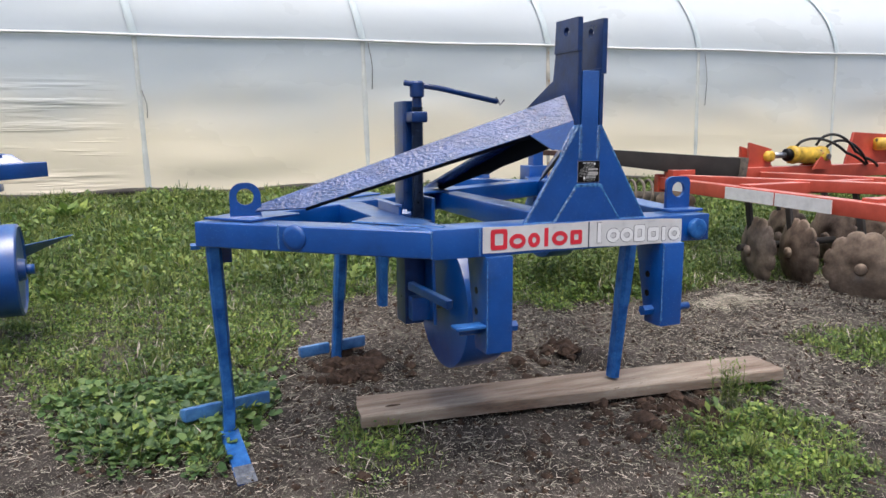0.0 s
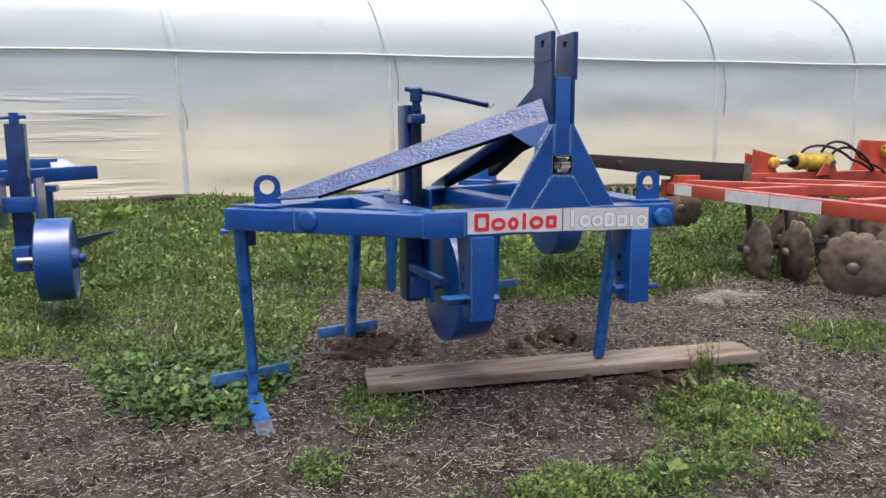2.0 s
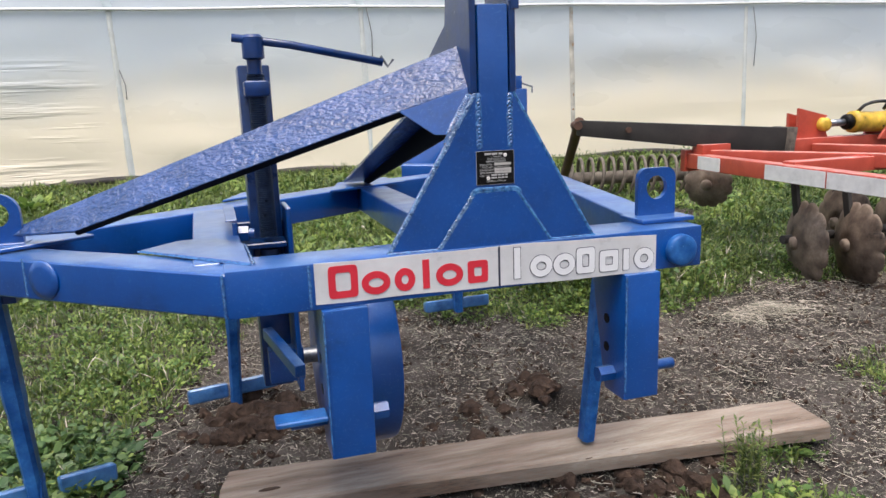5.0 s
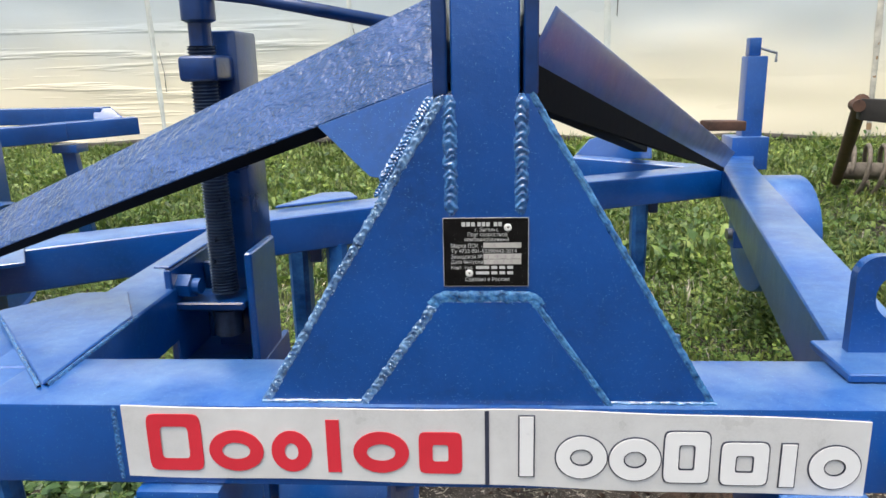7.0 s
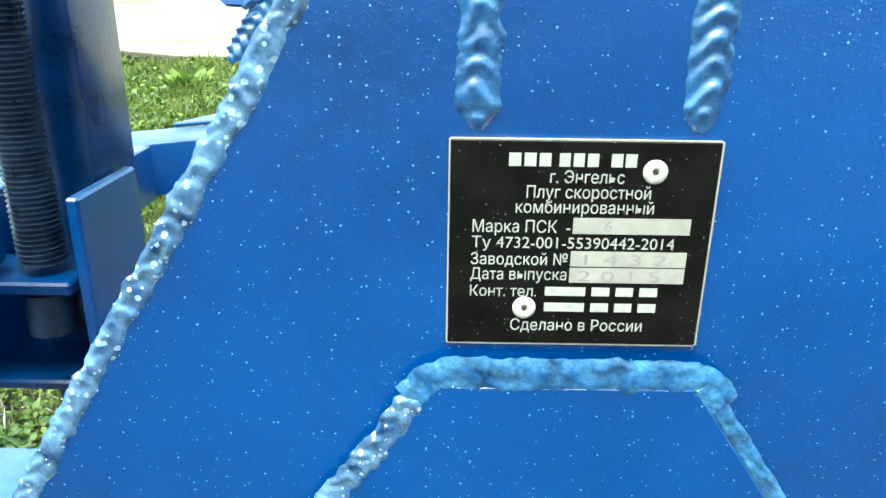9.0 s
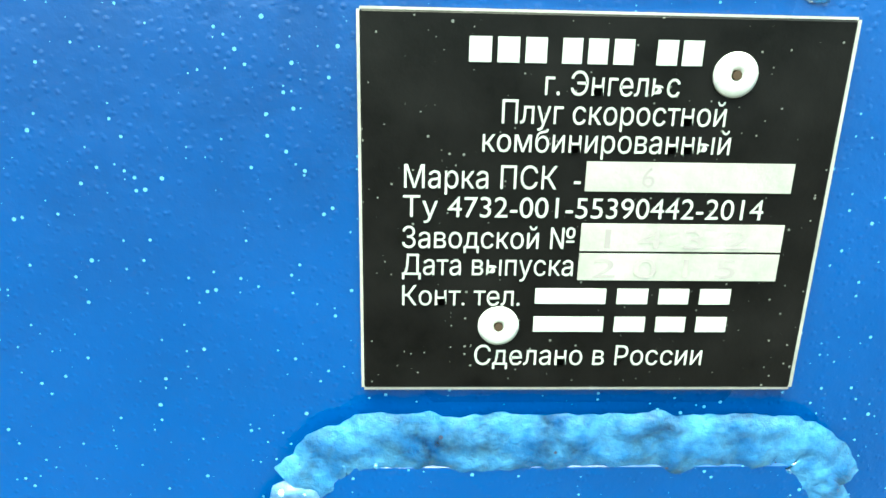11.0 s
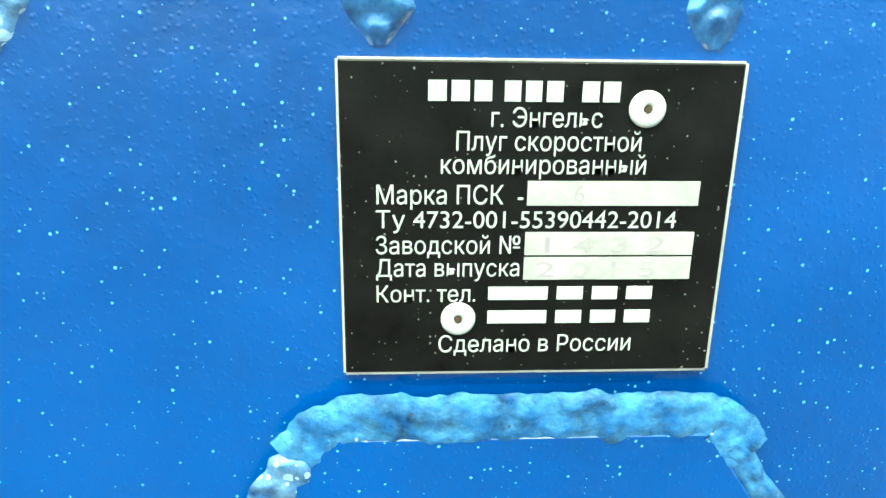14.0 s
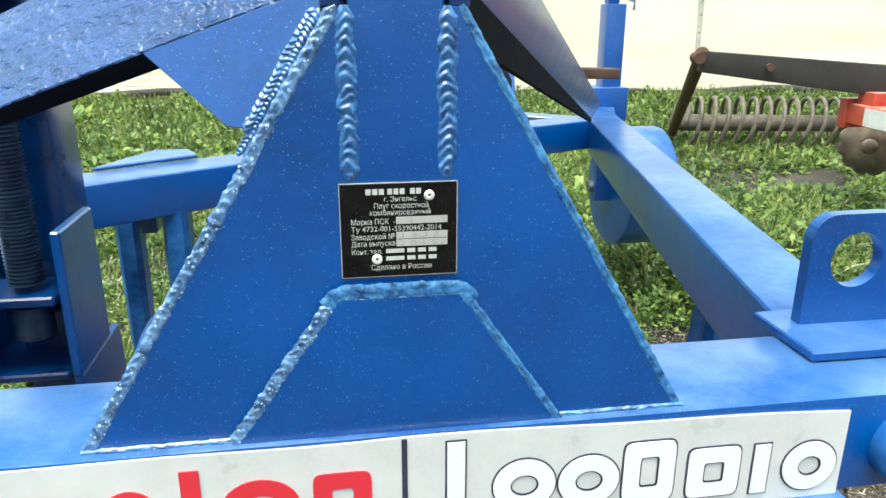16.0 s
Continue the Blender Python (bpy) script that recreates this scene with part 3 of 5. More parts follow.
def build_tall_grass():
    """Feathery tall growth beside the harrow."""
    rng = np.random.default_rng(17)
    base, along, wide = [], [], []
    for _ in range(420):
        x, y = rng.normal(1.95, 0.42), rng.normal(2.6, 0.3)
        if y < 2.15:
            continue
        h = rng.uniform(0.14, 0.36)
        a, lean = rng.uniform(0, 2 * np.pi), rng.uniform(0.0, 0.35)
        root = np.array((x, y, ground_z(x, y)))
        stem = np.array((np.cos(a) * lean, np.sin(a) * lean, 1.0)) * h
        base.append(root)
        along.append(stem)
        wide.append(np.array((-np.sin(a), np.cos(a), 0)) * 0.002)
        for _ in range(int(h * 60)):
            u, g, k = rng.uniform(0.15, 1.0), rng.uniform(0, 2 * np.pi), rng.uniform(0.015, 0.05)
            e = rng.uniform(0.1, 0.9)
            base.append(root + stem * u)
            along.append(np.array((np.cos(g) * np.cos(e), np.sin(g) * np.cos(e), np.sin(e))) * k)
            wide.append(np.array((-np.sin(g), np.cos(g), 0)) * k * 0.14)
    for _ in range(26):
        x, y = rng.normal(FEATHER[0], 0.035), rng.normal(FEATHER[1], 0.03)
        h, a, lean = rng.uniform(0.12, 0.27), rng.uniform(0, 2 * np.pi), rng.uniform(0.05, 0.3)
        root = np.array((x, y, ground_z(x, y)))
        stem = np.array((np.cos(a) * lean, np.sin(a) * lean, 1.0)) * h
        base.append(root)
        along.append(stem)
        wide.append(np.array((-np.sin(a), np.cos(a), 0)) * 0.0022)
        for _ in range(int(h * 150)):
            u, g, k = rng.uniform(0.2, 1.0), rng.uniform(0, 2 * np.pi), rng.uniform(0.012, 0.04)
            e = rng.uniform(0.1, 0.9)
            base.append(root + stem * u)
            along.append(np.array((np.cos(g) * np.cos(e), np.sin(g) * np.cos(e), np.sin(e))) * k)
            wide.append(np.array((-np.sin(g), np.cos(g), 0)) * k * 0.13)
    leaf_sheet("tall_grass", "tall feathery green growth beside the harrow", M_grass, np.array(base), np.array(along), np.array(wide), "grass")


build_tall_grass()


def build_big_weeds():
    """Larger plants with lobed leaves that stand out of the low growth."""
    rng = np.random.default_rng(12)
    base, along, wide = [], [], []
    for cx, cy, r, count, l in ((-1.74, 0.84, 0.18, 110, 0.045), (-1.62, 1.02, 0.14, 70, 0.04), (0.28, -0.42, 0.06, 22, 0.07), (0.5, -0.45, 0.05, 16, 0.06), (1.37, 0.5, 0.06, 30, 0.06), (0.9, 0.22, 0.12, 50, 0.05),
                               (-2.45, 6.6, 0.15, 60, 0.16), (0.9, 6.9, 0.15, 50, 0.14), (-0.2, 3.0, 0.15, 50, 0.07)):
        for _ in range(count):
            a, u = rng.uniform(0, 2 * np.pi), rng.random() ** 0.5
            e, k = rng.uniform(0.0, 1.0), l * rng.uniform(0.6, 1.3)
            x, y = cx + r * u * np.cos(a), cy + r * u * np.sin(a)
            base.append((x, y, ground_z(x, y) + r * 0.9 * (1 - u * u) * rng.random() + 0.01))
            along.append((np.cos(a) * np.cos(e) * k, np.sin(a) * np.cos(e) * k, np.sin(e) * k))
            w = k * rng.uniform(0.2, 0.38)
            wide.append((-np.sin(a) * w, np.cos(a) * w, 0.0))
    leaf_sheet("tall_weeds", "single larger leafy green weeds", M_weed, np.array(base), np.array(along), np.array(wide), "weed")


build_big_weeds()


def build_straw():
    """Chaff and short stalks, and one heap of pale straw."""
    rng = np.random.default_rng(11)
    n = 105000
    x, y = rng.uniform(-3.0, 4.6, n), rng.uniform(-1.3, 3.0, n)
    bare = np.array([1 - 0.9 * patch(a, b) for a, b in zip(x, y)])
    ok = (rng.random(n) < bare * 0.95) & (((x - 0.76) / 0.16) ** 2 + ((y - 1.2) / 0.09) ** 2 > 1)
    x, y = x[ok], y[ok]
    hx, hy = rng.normal(2.4, 0.14, 500), rng.normal(1.76, 0.06, 500)
    lift = np.concatenate((np.full(len(x), 0.012), 0.015 + 0.05 * np.exp(-((hx - 2.4) / 0.12) ** 2 - ((hy - 1.76) / 0.07) ** 2)))
    heap = np.concatenate((np.zeros(len(x)), np.ones(len(hx))))
    x, y = np.concatenate((x, hx)), np.concatenate((y, hy))
    n = len(x)
    l = 0.002 + 0.015 * rng.random(n) ** 1.9 * np.where(rng.random(n) < 0.045, rng.uniform(2, 6, n), 1.0)
    l = np.where(heap > 0, rng.uniform(0.02, 0.07, n), l)
    w = rng.uniform(0.0005, 0.0016, n)
    a = rng.uniform(0, np.pi, n)
    z = -0.03 + 0.068 * y + lift + rng.uniform(-0.006, 0.01, n)
    d = np.stack((np.cos(a) * l, np.sin(a) * l, rng.uniform(-0.3, 0.3, n) * l), 1)
    o = np.stack((-np.sin(a) * w, np.cos(a) * w, np.zeros(n)), 1)
    c = np.stack((x, y, z), 1)
    up = np.zeros((n, 3))
    up[:, 2] = 1.6 * w
    v = np.stack((c - d + o, c + d + o, c + d - o, c - d - o, c - d + up, c + d + up), 1)
    i = np.arange(n)[:, None] * 6
    f = np.concatenate((i + np.array([[0, 1, 5, 4]]), i + np.array([[2, 3, 4, 5]])), 0)
    me = bpy.data.meshes.new("straw")
    me.from_pydata(v.reshape(-1, 3).tolist(), [], f.tolist())
    me.materials.append(M_straw)
    tagged(new("straw", me), "dry straw bits strewn over the soil", "straw", kind="stuff")


build_straw()


def build_crumbs():
    """Small loose lumps of soil all over the bare ground."""
    rng = np.random.default_rng(31)
    n = 16000
    x, y = rng.uniform(-3.0, 4.6, n), rng.uniform(-1.3, 2.9, n)
    ok = (np.array([patch(a, b) for a, b in zip(x, y)]) < 0.5) & (((x - 0.76) / 0.16) ** 2 + ((y - 1.2) / 0.09) ** 2 > 1)
    x, y = x[ok], y[ok]
    n = len(x)
    r = rng.uniform(0.004, 0.011, n) * np.where(rng.random(n) < 0.12, 2.0, 1.0)
    c = np.stack((x, y, -0.03 + 0.068 * y + rng.uniform(-0.004, 0.014, n)), 1)
    octa = np.array([(1, 0, 0), (0, 1, 0), (-1, 0, 0), (0, -1, 0), (0, 0, 0.8), (0, 0, -0.8)], float)
    v = c[:, None] + (octa[None] + rng.uniform(-0.35, 0.35, (n, 6, 3))) * r[:, None, None]
    i = np.arange(n)[:, None] * 6
    tri = [(0, 1, 4), (1, 2, 4), (2, 3, 4), (3, 0, 4), (1, 0, 5), (2, 1, 5), (3, 2, 5), (0, 3, 5)]
    f = np.concatenate([i + np.array([t]) for t in tri], 0)
    me = bpy.data.meshes.new("crumbs")
    me.from_pydata(v.reshape(-1, 3).tolist(), [], f.tolist())
    me.materials.append(M_clod)
    tagged(new("soil_crumbs", me), "small loose crumbs of brown soil", "soil", kind="stuff")


build_crumbs()


# ---- greenhouse ----
def wall_y(x):
    return 7.95 - 0.08 * (x - 1.0)


def build_greenhouse():
    g = thing("greenhouse", (1, wall_y(1), ground_z(1, 7.9)), "long greenhouse of white translucent film on hoops", "greenhouse")
    inv = Matrix.Translation(-g.location)

    def sheet(name, mat, z0, z1, lean0, lean1, label, rows=10):
        bm = bmesh.new()
        lo, hi, n = -14.0, 26.0, 200
        lay = []
        for k, off in ((0, 0.0),):
            grid = []
            for j in range(rows + 1):
                z = z0 + (z1 - z0) * j / rows
                row = []
                for i in range(n + 1):
                    x = lo + (hi - lo) * i / n
                    e = j / rows
                    sag = 0.05 * noise.noise(Vector((x * 0.5, z * 2.2, 2.0))) * math.sin(math.pi * e) * min(1.0, min(abs(x - h) for h in HOOPS) / 0.7)
                    y = wall_y(x) + lean0 * (1 - e) + lean1 * e * e * (1 if lean1 < 0.5 else e ** 0.3) + sag + off
                    row.append(bm.verts.new((x, y, z)))
                grid.append(row)
            lay.append(grid)
        for grid in lay:
            for j in range(rows):
                for i in range(n):
                    bm.faces.new((grid[j][i], grid[j][i + 1], grid[j + 1][i + 1], grid[j + 1][i]))
        bm.transform(inv)
        return part(name, bm, mat, g, label, True)

    sheet("upper_film", M_film, 2.612, 4.95, 0.0, 3.2, "white film roof curving back", 24)
    sheet("lower_film", M_film, 1.25, 2.612, 0.0, 0.0, "white film wall")
    sheet("skirt_film", M_film, 0.42, 1.25, 0.0, 0.0, "cream film skirt")
    bm = tube([(x, wall_y(x) - 0.03, 2.616 + 0.0035 * (x - 1) + 0.008 * math.sin(x * 1.9)) for x in np.linspace(-14, 26, 60)], 0.018, 8)
    bm.transform(inv)
    part("batten", bm, M_batten, g, "white clamping batten", True)
    bm = tube([(x, wall_y(x) - 0.05, ground_z(x, 7.9) + 0.05 + 0.03 * math.sin(x * 2.7)) for x in np.linspace(-14, 26, 120)], 0.045, 8)
    bm.transform(inv)
    part("hem", bm, M_edge, g, "dark earth-covered film hem", True)
    for x in HOOPS:
        # strip laid on the film, its grey painting the hoop's shade behind
        bm = bmesh.new()
        rows = []
        for k in range(25):
            z = 0.45 + 2.15 * k / 24
            c, w = x + 0.05 * (2.6 - z) / 2.1, 0.034 + 0.012 * noise.noise(Vector((x, z * 3.0, 1.0)))
            rows.append([bm.verts.new((c + w * u, wall_y(x) - 0.004 - 0.014 * (1 - u * u), z)) for u in (-1, -0.6, 0, 0.6, 1)])
        for p, q in zip(rows, rows[1:]):
            for i in range(4):
                bm.faces.new((p[i], p[i + 1], q[i + 1], q[i]))
        bm.transform(inv)
        part("hoop", bm, M_dirty_pole if abs(x - 4.23) < 0.1 else M_pole, g, "film strip over a steel hoop, greyed for the hoop's shade", True)
        # roof strip with the hoop's shade in its tint
        bm = bmesh.new()
        rows = []
        for k in range(25):
            e = k / 24
            c, y, z = x - 0.5 * e, wall_y(x) + 3.2 * e ** 2.3 - 0.02, 2.62 + 2.33 * e
            rows.append([bm.verts.new((c + 0.05 * u, y - 0.016 * (1 - u * u), z)) for u in (-1, -0.5, 0, 0.5, 1)])
        for p, q in zip(rows, rows[1:]):
            for i in range(4):
                bm.faces.new((p[i], p[i + 1], q[i + 1], q[i]))
        bm.transform(inv)
        part("roof_hoop", bm, M_roof_hoop, g, "film strip over a roof hoop, tinted for the hoop's shade", True)
    # Added tube stands in for the roof's edge, placed to fit the camera's view.
    bm = tube([(2.5, 9.7, 4.45), (5.76, 9.25, 4.34), (8.53, 8.76, 4.23), (11.66, 8.15, 4.03), (14.0, 7.65, 3.7)], 0.05, 8)
    bm.transform(inv)
    part("ridge_rope", bm, M_string, g, "dark tube standing in for the roof's upper edge", True)
    for x, z0, z1 in ((-1.6, 1.55, 1.9), (1.42, 1.95, 2.6), (7.05, 1.75, 2.58), (-4.1, 1.2, 1.7)):
        bm = tube([(x, wall_y(x) - 0.03, z1), (x + 0.03, wall_y(x) - 0.05, z1 * 0.7 + z0 * 0.3), (x + 0.05, wall_y(x) - 0.055, (z0 + z1) / 2), (x + 0.045, wall_y(x) - 0.04, z0)], 0.005, 6)
        bm.transform(inv)
        part("tie_string", bm, M_string, g, "dark tie string", True)


HOOPS = (-9.6, -6.6, -4.2, -1.65, 1.35, 4.23, 6.95, 9.8, 12.7)
build_greenhouse()

# ---- the blue plough ----
TOP, LOW = 1.049, 0.94
plough = thing("plough", (0, 0.5, 0), "blue-painted steel chisel plough standing on soil and a plank", "plough")
ORIGIN = Matrix.Translation(-plough.location)


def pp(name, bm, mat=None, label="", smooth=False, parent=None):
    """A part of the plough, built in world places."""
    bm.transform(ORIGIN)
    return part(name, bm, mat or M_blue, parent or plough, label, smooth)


plough_part = pp


def build_frame():
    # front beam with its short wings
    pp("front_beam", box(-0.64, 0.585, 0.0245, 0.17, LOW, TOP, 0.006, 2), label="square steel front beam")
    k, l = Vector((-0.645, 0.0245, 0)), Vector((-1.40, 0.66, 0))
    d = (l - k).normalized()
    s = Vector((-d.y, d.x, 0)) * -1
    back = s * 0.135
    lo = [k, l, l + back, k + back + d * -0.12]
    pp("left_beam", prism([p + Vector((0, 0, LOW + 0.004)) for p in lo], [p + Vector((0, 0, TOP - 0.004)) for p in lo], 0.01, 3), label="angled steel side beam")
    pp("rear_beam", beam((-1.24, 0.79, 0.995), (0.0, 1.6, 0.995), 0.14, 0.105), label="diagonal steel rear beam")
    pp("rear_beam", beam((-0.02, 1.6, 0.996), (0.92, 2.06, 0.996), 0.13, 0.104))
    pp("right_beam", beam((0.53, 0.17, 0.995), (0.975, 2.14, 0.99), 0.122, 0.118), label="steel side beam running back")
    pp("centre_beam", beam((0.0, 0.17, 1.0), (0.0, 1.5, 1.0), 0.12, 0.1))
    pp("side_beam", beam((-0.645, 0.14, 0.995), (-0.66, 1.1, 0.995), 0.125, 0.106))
    pp("corner_gusset", plate([(-0.578, 0.075, TOP), (-0.585, 0.335, TOP), (-0.66, 0.47, TOP), (-0.75, 0.46, TOP), (-0.836, 0.36, TOP)], 0.005, (0, 0, 1)), label="flat corner gusset plate")
    pp("weld_seam", ridge_flat([(-0.58, 0.07, TOP), (-0.84, 0.365, TOP)], 0.0032, 0.005, 61), M_weld, "", True)
    pp("weld_seam", ridge_flat([(-0.572, 0.075, TOP), (-0.58, 0.34, TOP)], 0.003, 0.005, 62), M_weld, "", True)
    pp("corner_gusset", plate([(-1.36, 0.68, TOP), (-1.2, 0.52, TOP), (-0.98, 0.66, TOP), (-1.1, 0.84, TOP)], 0.01, (0, 0, 1)))
    pp("rear_gusset", plate([(-0.2, 1.33, TOP), (0.16, 1.5, TOP), (0.12, 1.72, TOP), (-0.12, 1.62, TOP)], 0.01, (0, 0, 1)))
    for i, (a, b, o) in enumerate((((-0.645, 0.021, 0.945), (-0.645, 0.021, 1.045), (0, -1, 0)), ((-0.458, 0.0245, 0.945), (-0.458, 0.0245, 1.045), (0, -1, 0)))):
        pp("weld_seam", bead([a, b], 0.007, 0.0018, o, 0.006, 20 + i), M_weld, smooth=True)
    u = k + (l - k) * 0.62
    pp("weld_seam", bead([u + Vector((0, 0, 0.95)), u + Vector((0, 0, 1.05))], 0.009, 0.003, (-0.65, -0.76, 0), 0.006, 23), M_weld, smooth=True)
    pp("rear_gusset", plate([(-0.62, 1.27, TOP), (-0.4, 1.42, TOP), (-0.44, 1.51, TOP), (-0.53, 1.5, TOP)], 0.009, (0, 0, 1), 0.003))
    pp("rear_bracket", plate([(0.36, 2.36, 1.04), (0.70, 2.36, 1.04), (0.70, 2.4, 1.2), (0.44, 2.4, 1.12)], 0.015, (0, 1, 0)))
    pp("rear_bracket_foot", beam((0.36, 2.3, 1.02), (0.86, 2.06, 1.0), 0.1, 0.09))
    # the stay behind the mast has its shade in the near-black colour
    pp("inner_stay", beam((0.03, 0.26, 1.45), (0.64, 2.32, 1.12), 0.06, 0.09, 0.004), M_shade, "inner steel stay coloured near-black for its shade")
    u = k + (l - k) * 0.55
    pp("round_patch", spin([(0, 0.05), (0.006, 0.048), (0.009, 0.03)], u + Vector((0, 0, 1.0)), (-0.65, -0.76, 0), 24), label="round welded patch", smooth=True)
    # disc added in place of a pale smear on the beam's end
    pp("hitch_cap", spin([(-0.03, 0.042), (0.004, 0.042), (0.008, 0.038), (0.009, 0.02)], (0.515, 0.01, 0.99), (0, -1, 0), 28), M_tine, "round pale blue disc for the smear on the beam end", True)


def build_mast():
    y = 0.036
    pp("headstock_plate", plate([(-0.276, y, TOP - 0.004), (0.27, y, TOP - 0.004), (0.052, y, 1.412), (-0.049, y, 1.412)], 0.014, (0, 1, 0), 0.001), label="trapezoid steel headstock plate")
    pp("infill_plate", plate([(-0.148, y - 0.005, TOP - 0.003), (0.143, y - 0.005, TOP - 0.003), (0.051, y - 0.005, 1.179), (-0.052, y - 0.005, 1.179)], 0.007, (0, 1, 0), 0.001))
    pp("mast_tube", box(-0.036, 0.038, 0.0356, 0.10, 1.19, 1.61, 0.004, 3), label="square steel mast tube")

    def ear_plate(x, outline, hole, name):
        place = lambda u, v, w: (x + w, u, v)
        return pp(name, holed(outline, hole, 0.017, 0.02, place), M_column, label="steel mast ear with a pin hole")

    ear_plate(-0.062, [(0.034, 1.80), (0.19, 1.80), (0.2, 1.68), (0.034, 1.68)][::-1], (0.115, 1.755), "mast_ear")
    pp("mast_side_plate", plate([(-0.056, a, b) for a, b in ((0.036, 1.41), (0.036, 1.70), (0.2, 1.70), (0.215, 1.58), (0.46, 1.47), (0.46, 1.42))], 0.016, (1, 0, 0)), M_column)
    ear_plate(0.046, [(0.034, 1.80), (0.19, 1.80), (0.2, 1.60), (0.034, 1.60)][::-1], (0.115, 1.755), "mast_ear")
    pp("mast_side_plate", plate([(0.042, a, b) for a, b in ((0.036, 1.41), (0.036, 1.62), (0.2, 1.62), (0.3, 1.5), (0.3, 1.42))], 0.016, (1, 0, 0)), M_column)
    pp("mast_back", box(-0.036, 0.04, 0.11, 0.16, 1.06, 1.5, 0.004))
    o = (0, -1, 0)
    seams = [[(-0.038, y, 1.279), (-0.038, y, 1.412)], [(0.04, y, 1.279), (0.04, y, 1.412)]]
    for i, p in enumerate(seams):
        pp("weld_seam", bead(p, 0.0155, 0.0036, o, 0.0085, 30 + i, 0.5), M_weld, "glossy blue weld bead", True)
    pp("plate_edge", bead([(-0.2715, y + 0.0005, 1.046), (-0.0445, y + 0.0005, 1.412)], 0.0112, 0.0026, o, 0.0095, 41, 0.25), M_ground, "ground plate edge with glints painted pale", True)
    pp("plate_edge", ridge([(0.266, y + 0.001, 1.046), (0.05, y + 0.001, 1.412)], 0.0045, 0.002, 42), M_worn, "", True)
    pp("weld_seam", bead([(-0.124, y + 0.004, 1.3), (-0.056, y + 0.004, 1.41)], 0.0085, 0.0036, (-0.6, -0.7, 0), 0.0042, 40), M_weld, "", True)
    # this seam carries the same painted glints
    pp("weld_seam", bead([(-0.149, y - 0.0042, 1.047), (-0.058, y - 0.0042, 1.175)], 0.0125, 0.0024, o, 0.0075, 44, 0.3), M_ground, "pale worn weld seam", True)
    pp("weld_seam", ridge([(-0.062, y - 0.004, 1.172), (-0.054, y - 0.004, 1.1805), (-0.046, y - 0.004, 1.183), (0.046, y - 0.004, 1.183), (0.053, y - 0.004, 1.181), (0.062, y - 0.004, 1.171)], 0.0082, 0.0016, 45), M_worn, "pale worn weld seam", True)
    pp("weld_seam", ridge([(0.058, y - 0.004, 1.174), (0.146, y - 0.004, 1.047)], 0.0042, 0.0018, 46), M_worn, "", True)
    pp("weld_seam", ridge([(-0.274, y, TOP), (-0.14, y, TOP)], 0.0038, 0.003, 47), M_worn, "", True)
    pp("weld_seam", ridge([(0.14, y, TOP), (0.27, y, TOP)], 0.0034, 0.003, 48), M_worn, "", True)


def build_struts():
    a, b = Vector((-0.045, 0.125, 1.53)), Vector((-1.235, 0.655, 1.075))
    c, d = Vector((-0.995, 0.47, 1.1)), Vector((-0.045, 0.055, 1.43))
    n = (b - a).cross(d - a).normalized()
    if n.y > 0:
        n = -n
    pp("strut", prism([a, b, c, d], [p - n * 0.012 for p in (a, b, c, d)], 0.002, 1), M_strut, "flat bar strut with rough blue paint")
    # the strut's underside is shaded by its near-black colour
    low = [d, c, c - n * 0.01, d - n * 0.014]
    pp("strut_flange", prism([p + Vector((0, 0, -0.0005)) for p in low], [p + Vector((0, 0.004, -0.008)) for p in low], 0.0, 1), M_shade)
    g = [d + (c - d) * 0.0, d + (c - d) * 0.17, Vector((-0.135, 0.075, 1.318)), Vector((-0.105, 0.045, 1.318))]
    pp("strut_gusset", prism(g, [p + Vector((0.002, 0.012, 0.0)) for p in g], 0.001, 1), M_blue, "triangular gusset plate")
    pp("weld_seam", bead([(-0.06, 0.045, 1.41), (-0.118, 0.04, 1.318)], 0.009, 0.004, (-0.5, -0.7, 0.2), 0.0055, 52), M_weld, "", True)
    # right stay: an inclined web with a tapering flange, shaded by colour, under its lower edge
    p, q = Vector((0.085, 0.15, 1.51)), Vector((0.905, 1.95, 1.115))
    s, e = Vector((-0.036, -0.024, -0.066)), Vector((-0.05, -0.034, -0.056))
    web = [p, q, q + e, p + s]
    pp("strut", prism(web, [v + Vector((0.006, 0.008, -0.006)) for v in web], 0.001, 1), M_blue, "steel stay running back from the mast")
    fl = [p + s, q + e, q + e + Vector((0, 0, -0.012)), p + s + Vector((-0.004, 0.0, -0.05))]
    pp("strut_flange", prism(fl, [v + Vector((0.01, 0.006, 0)) for v in fl], 0.0, 1), M_shade, "channel flange coloured near-black for its shade")
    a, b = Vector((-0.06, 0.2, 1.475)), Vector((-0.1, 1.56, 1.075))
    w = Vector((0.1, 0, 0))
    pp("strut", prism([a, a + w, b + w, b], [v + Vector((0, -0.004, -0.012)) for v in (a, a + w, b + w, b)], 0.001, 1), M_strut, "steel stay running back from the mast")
    # near-black web paints the shade under this stay
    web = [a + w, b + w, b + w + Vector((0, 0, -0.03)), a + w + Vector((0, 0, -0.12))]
    pp("strut_web", prism(web, [v + Vector((-0.012, 0, -0.001)) for v in web], 0.0, 1), M_shade, "web under the stay coloured near-black for its shade")
    pp("bolted_stub", beam((0.66, 1.5, 1.25), (0.78, 1.53, 1.246), 0.06, 0.03, 0.006), M_brown, "rusty steel stub")


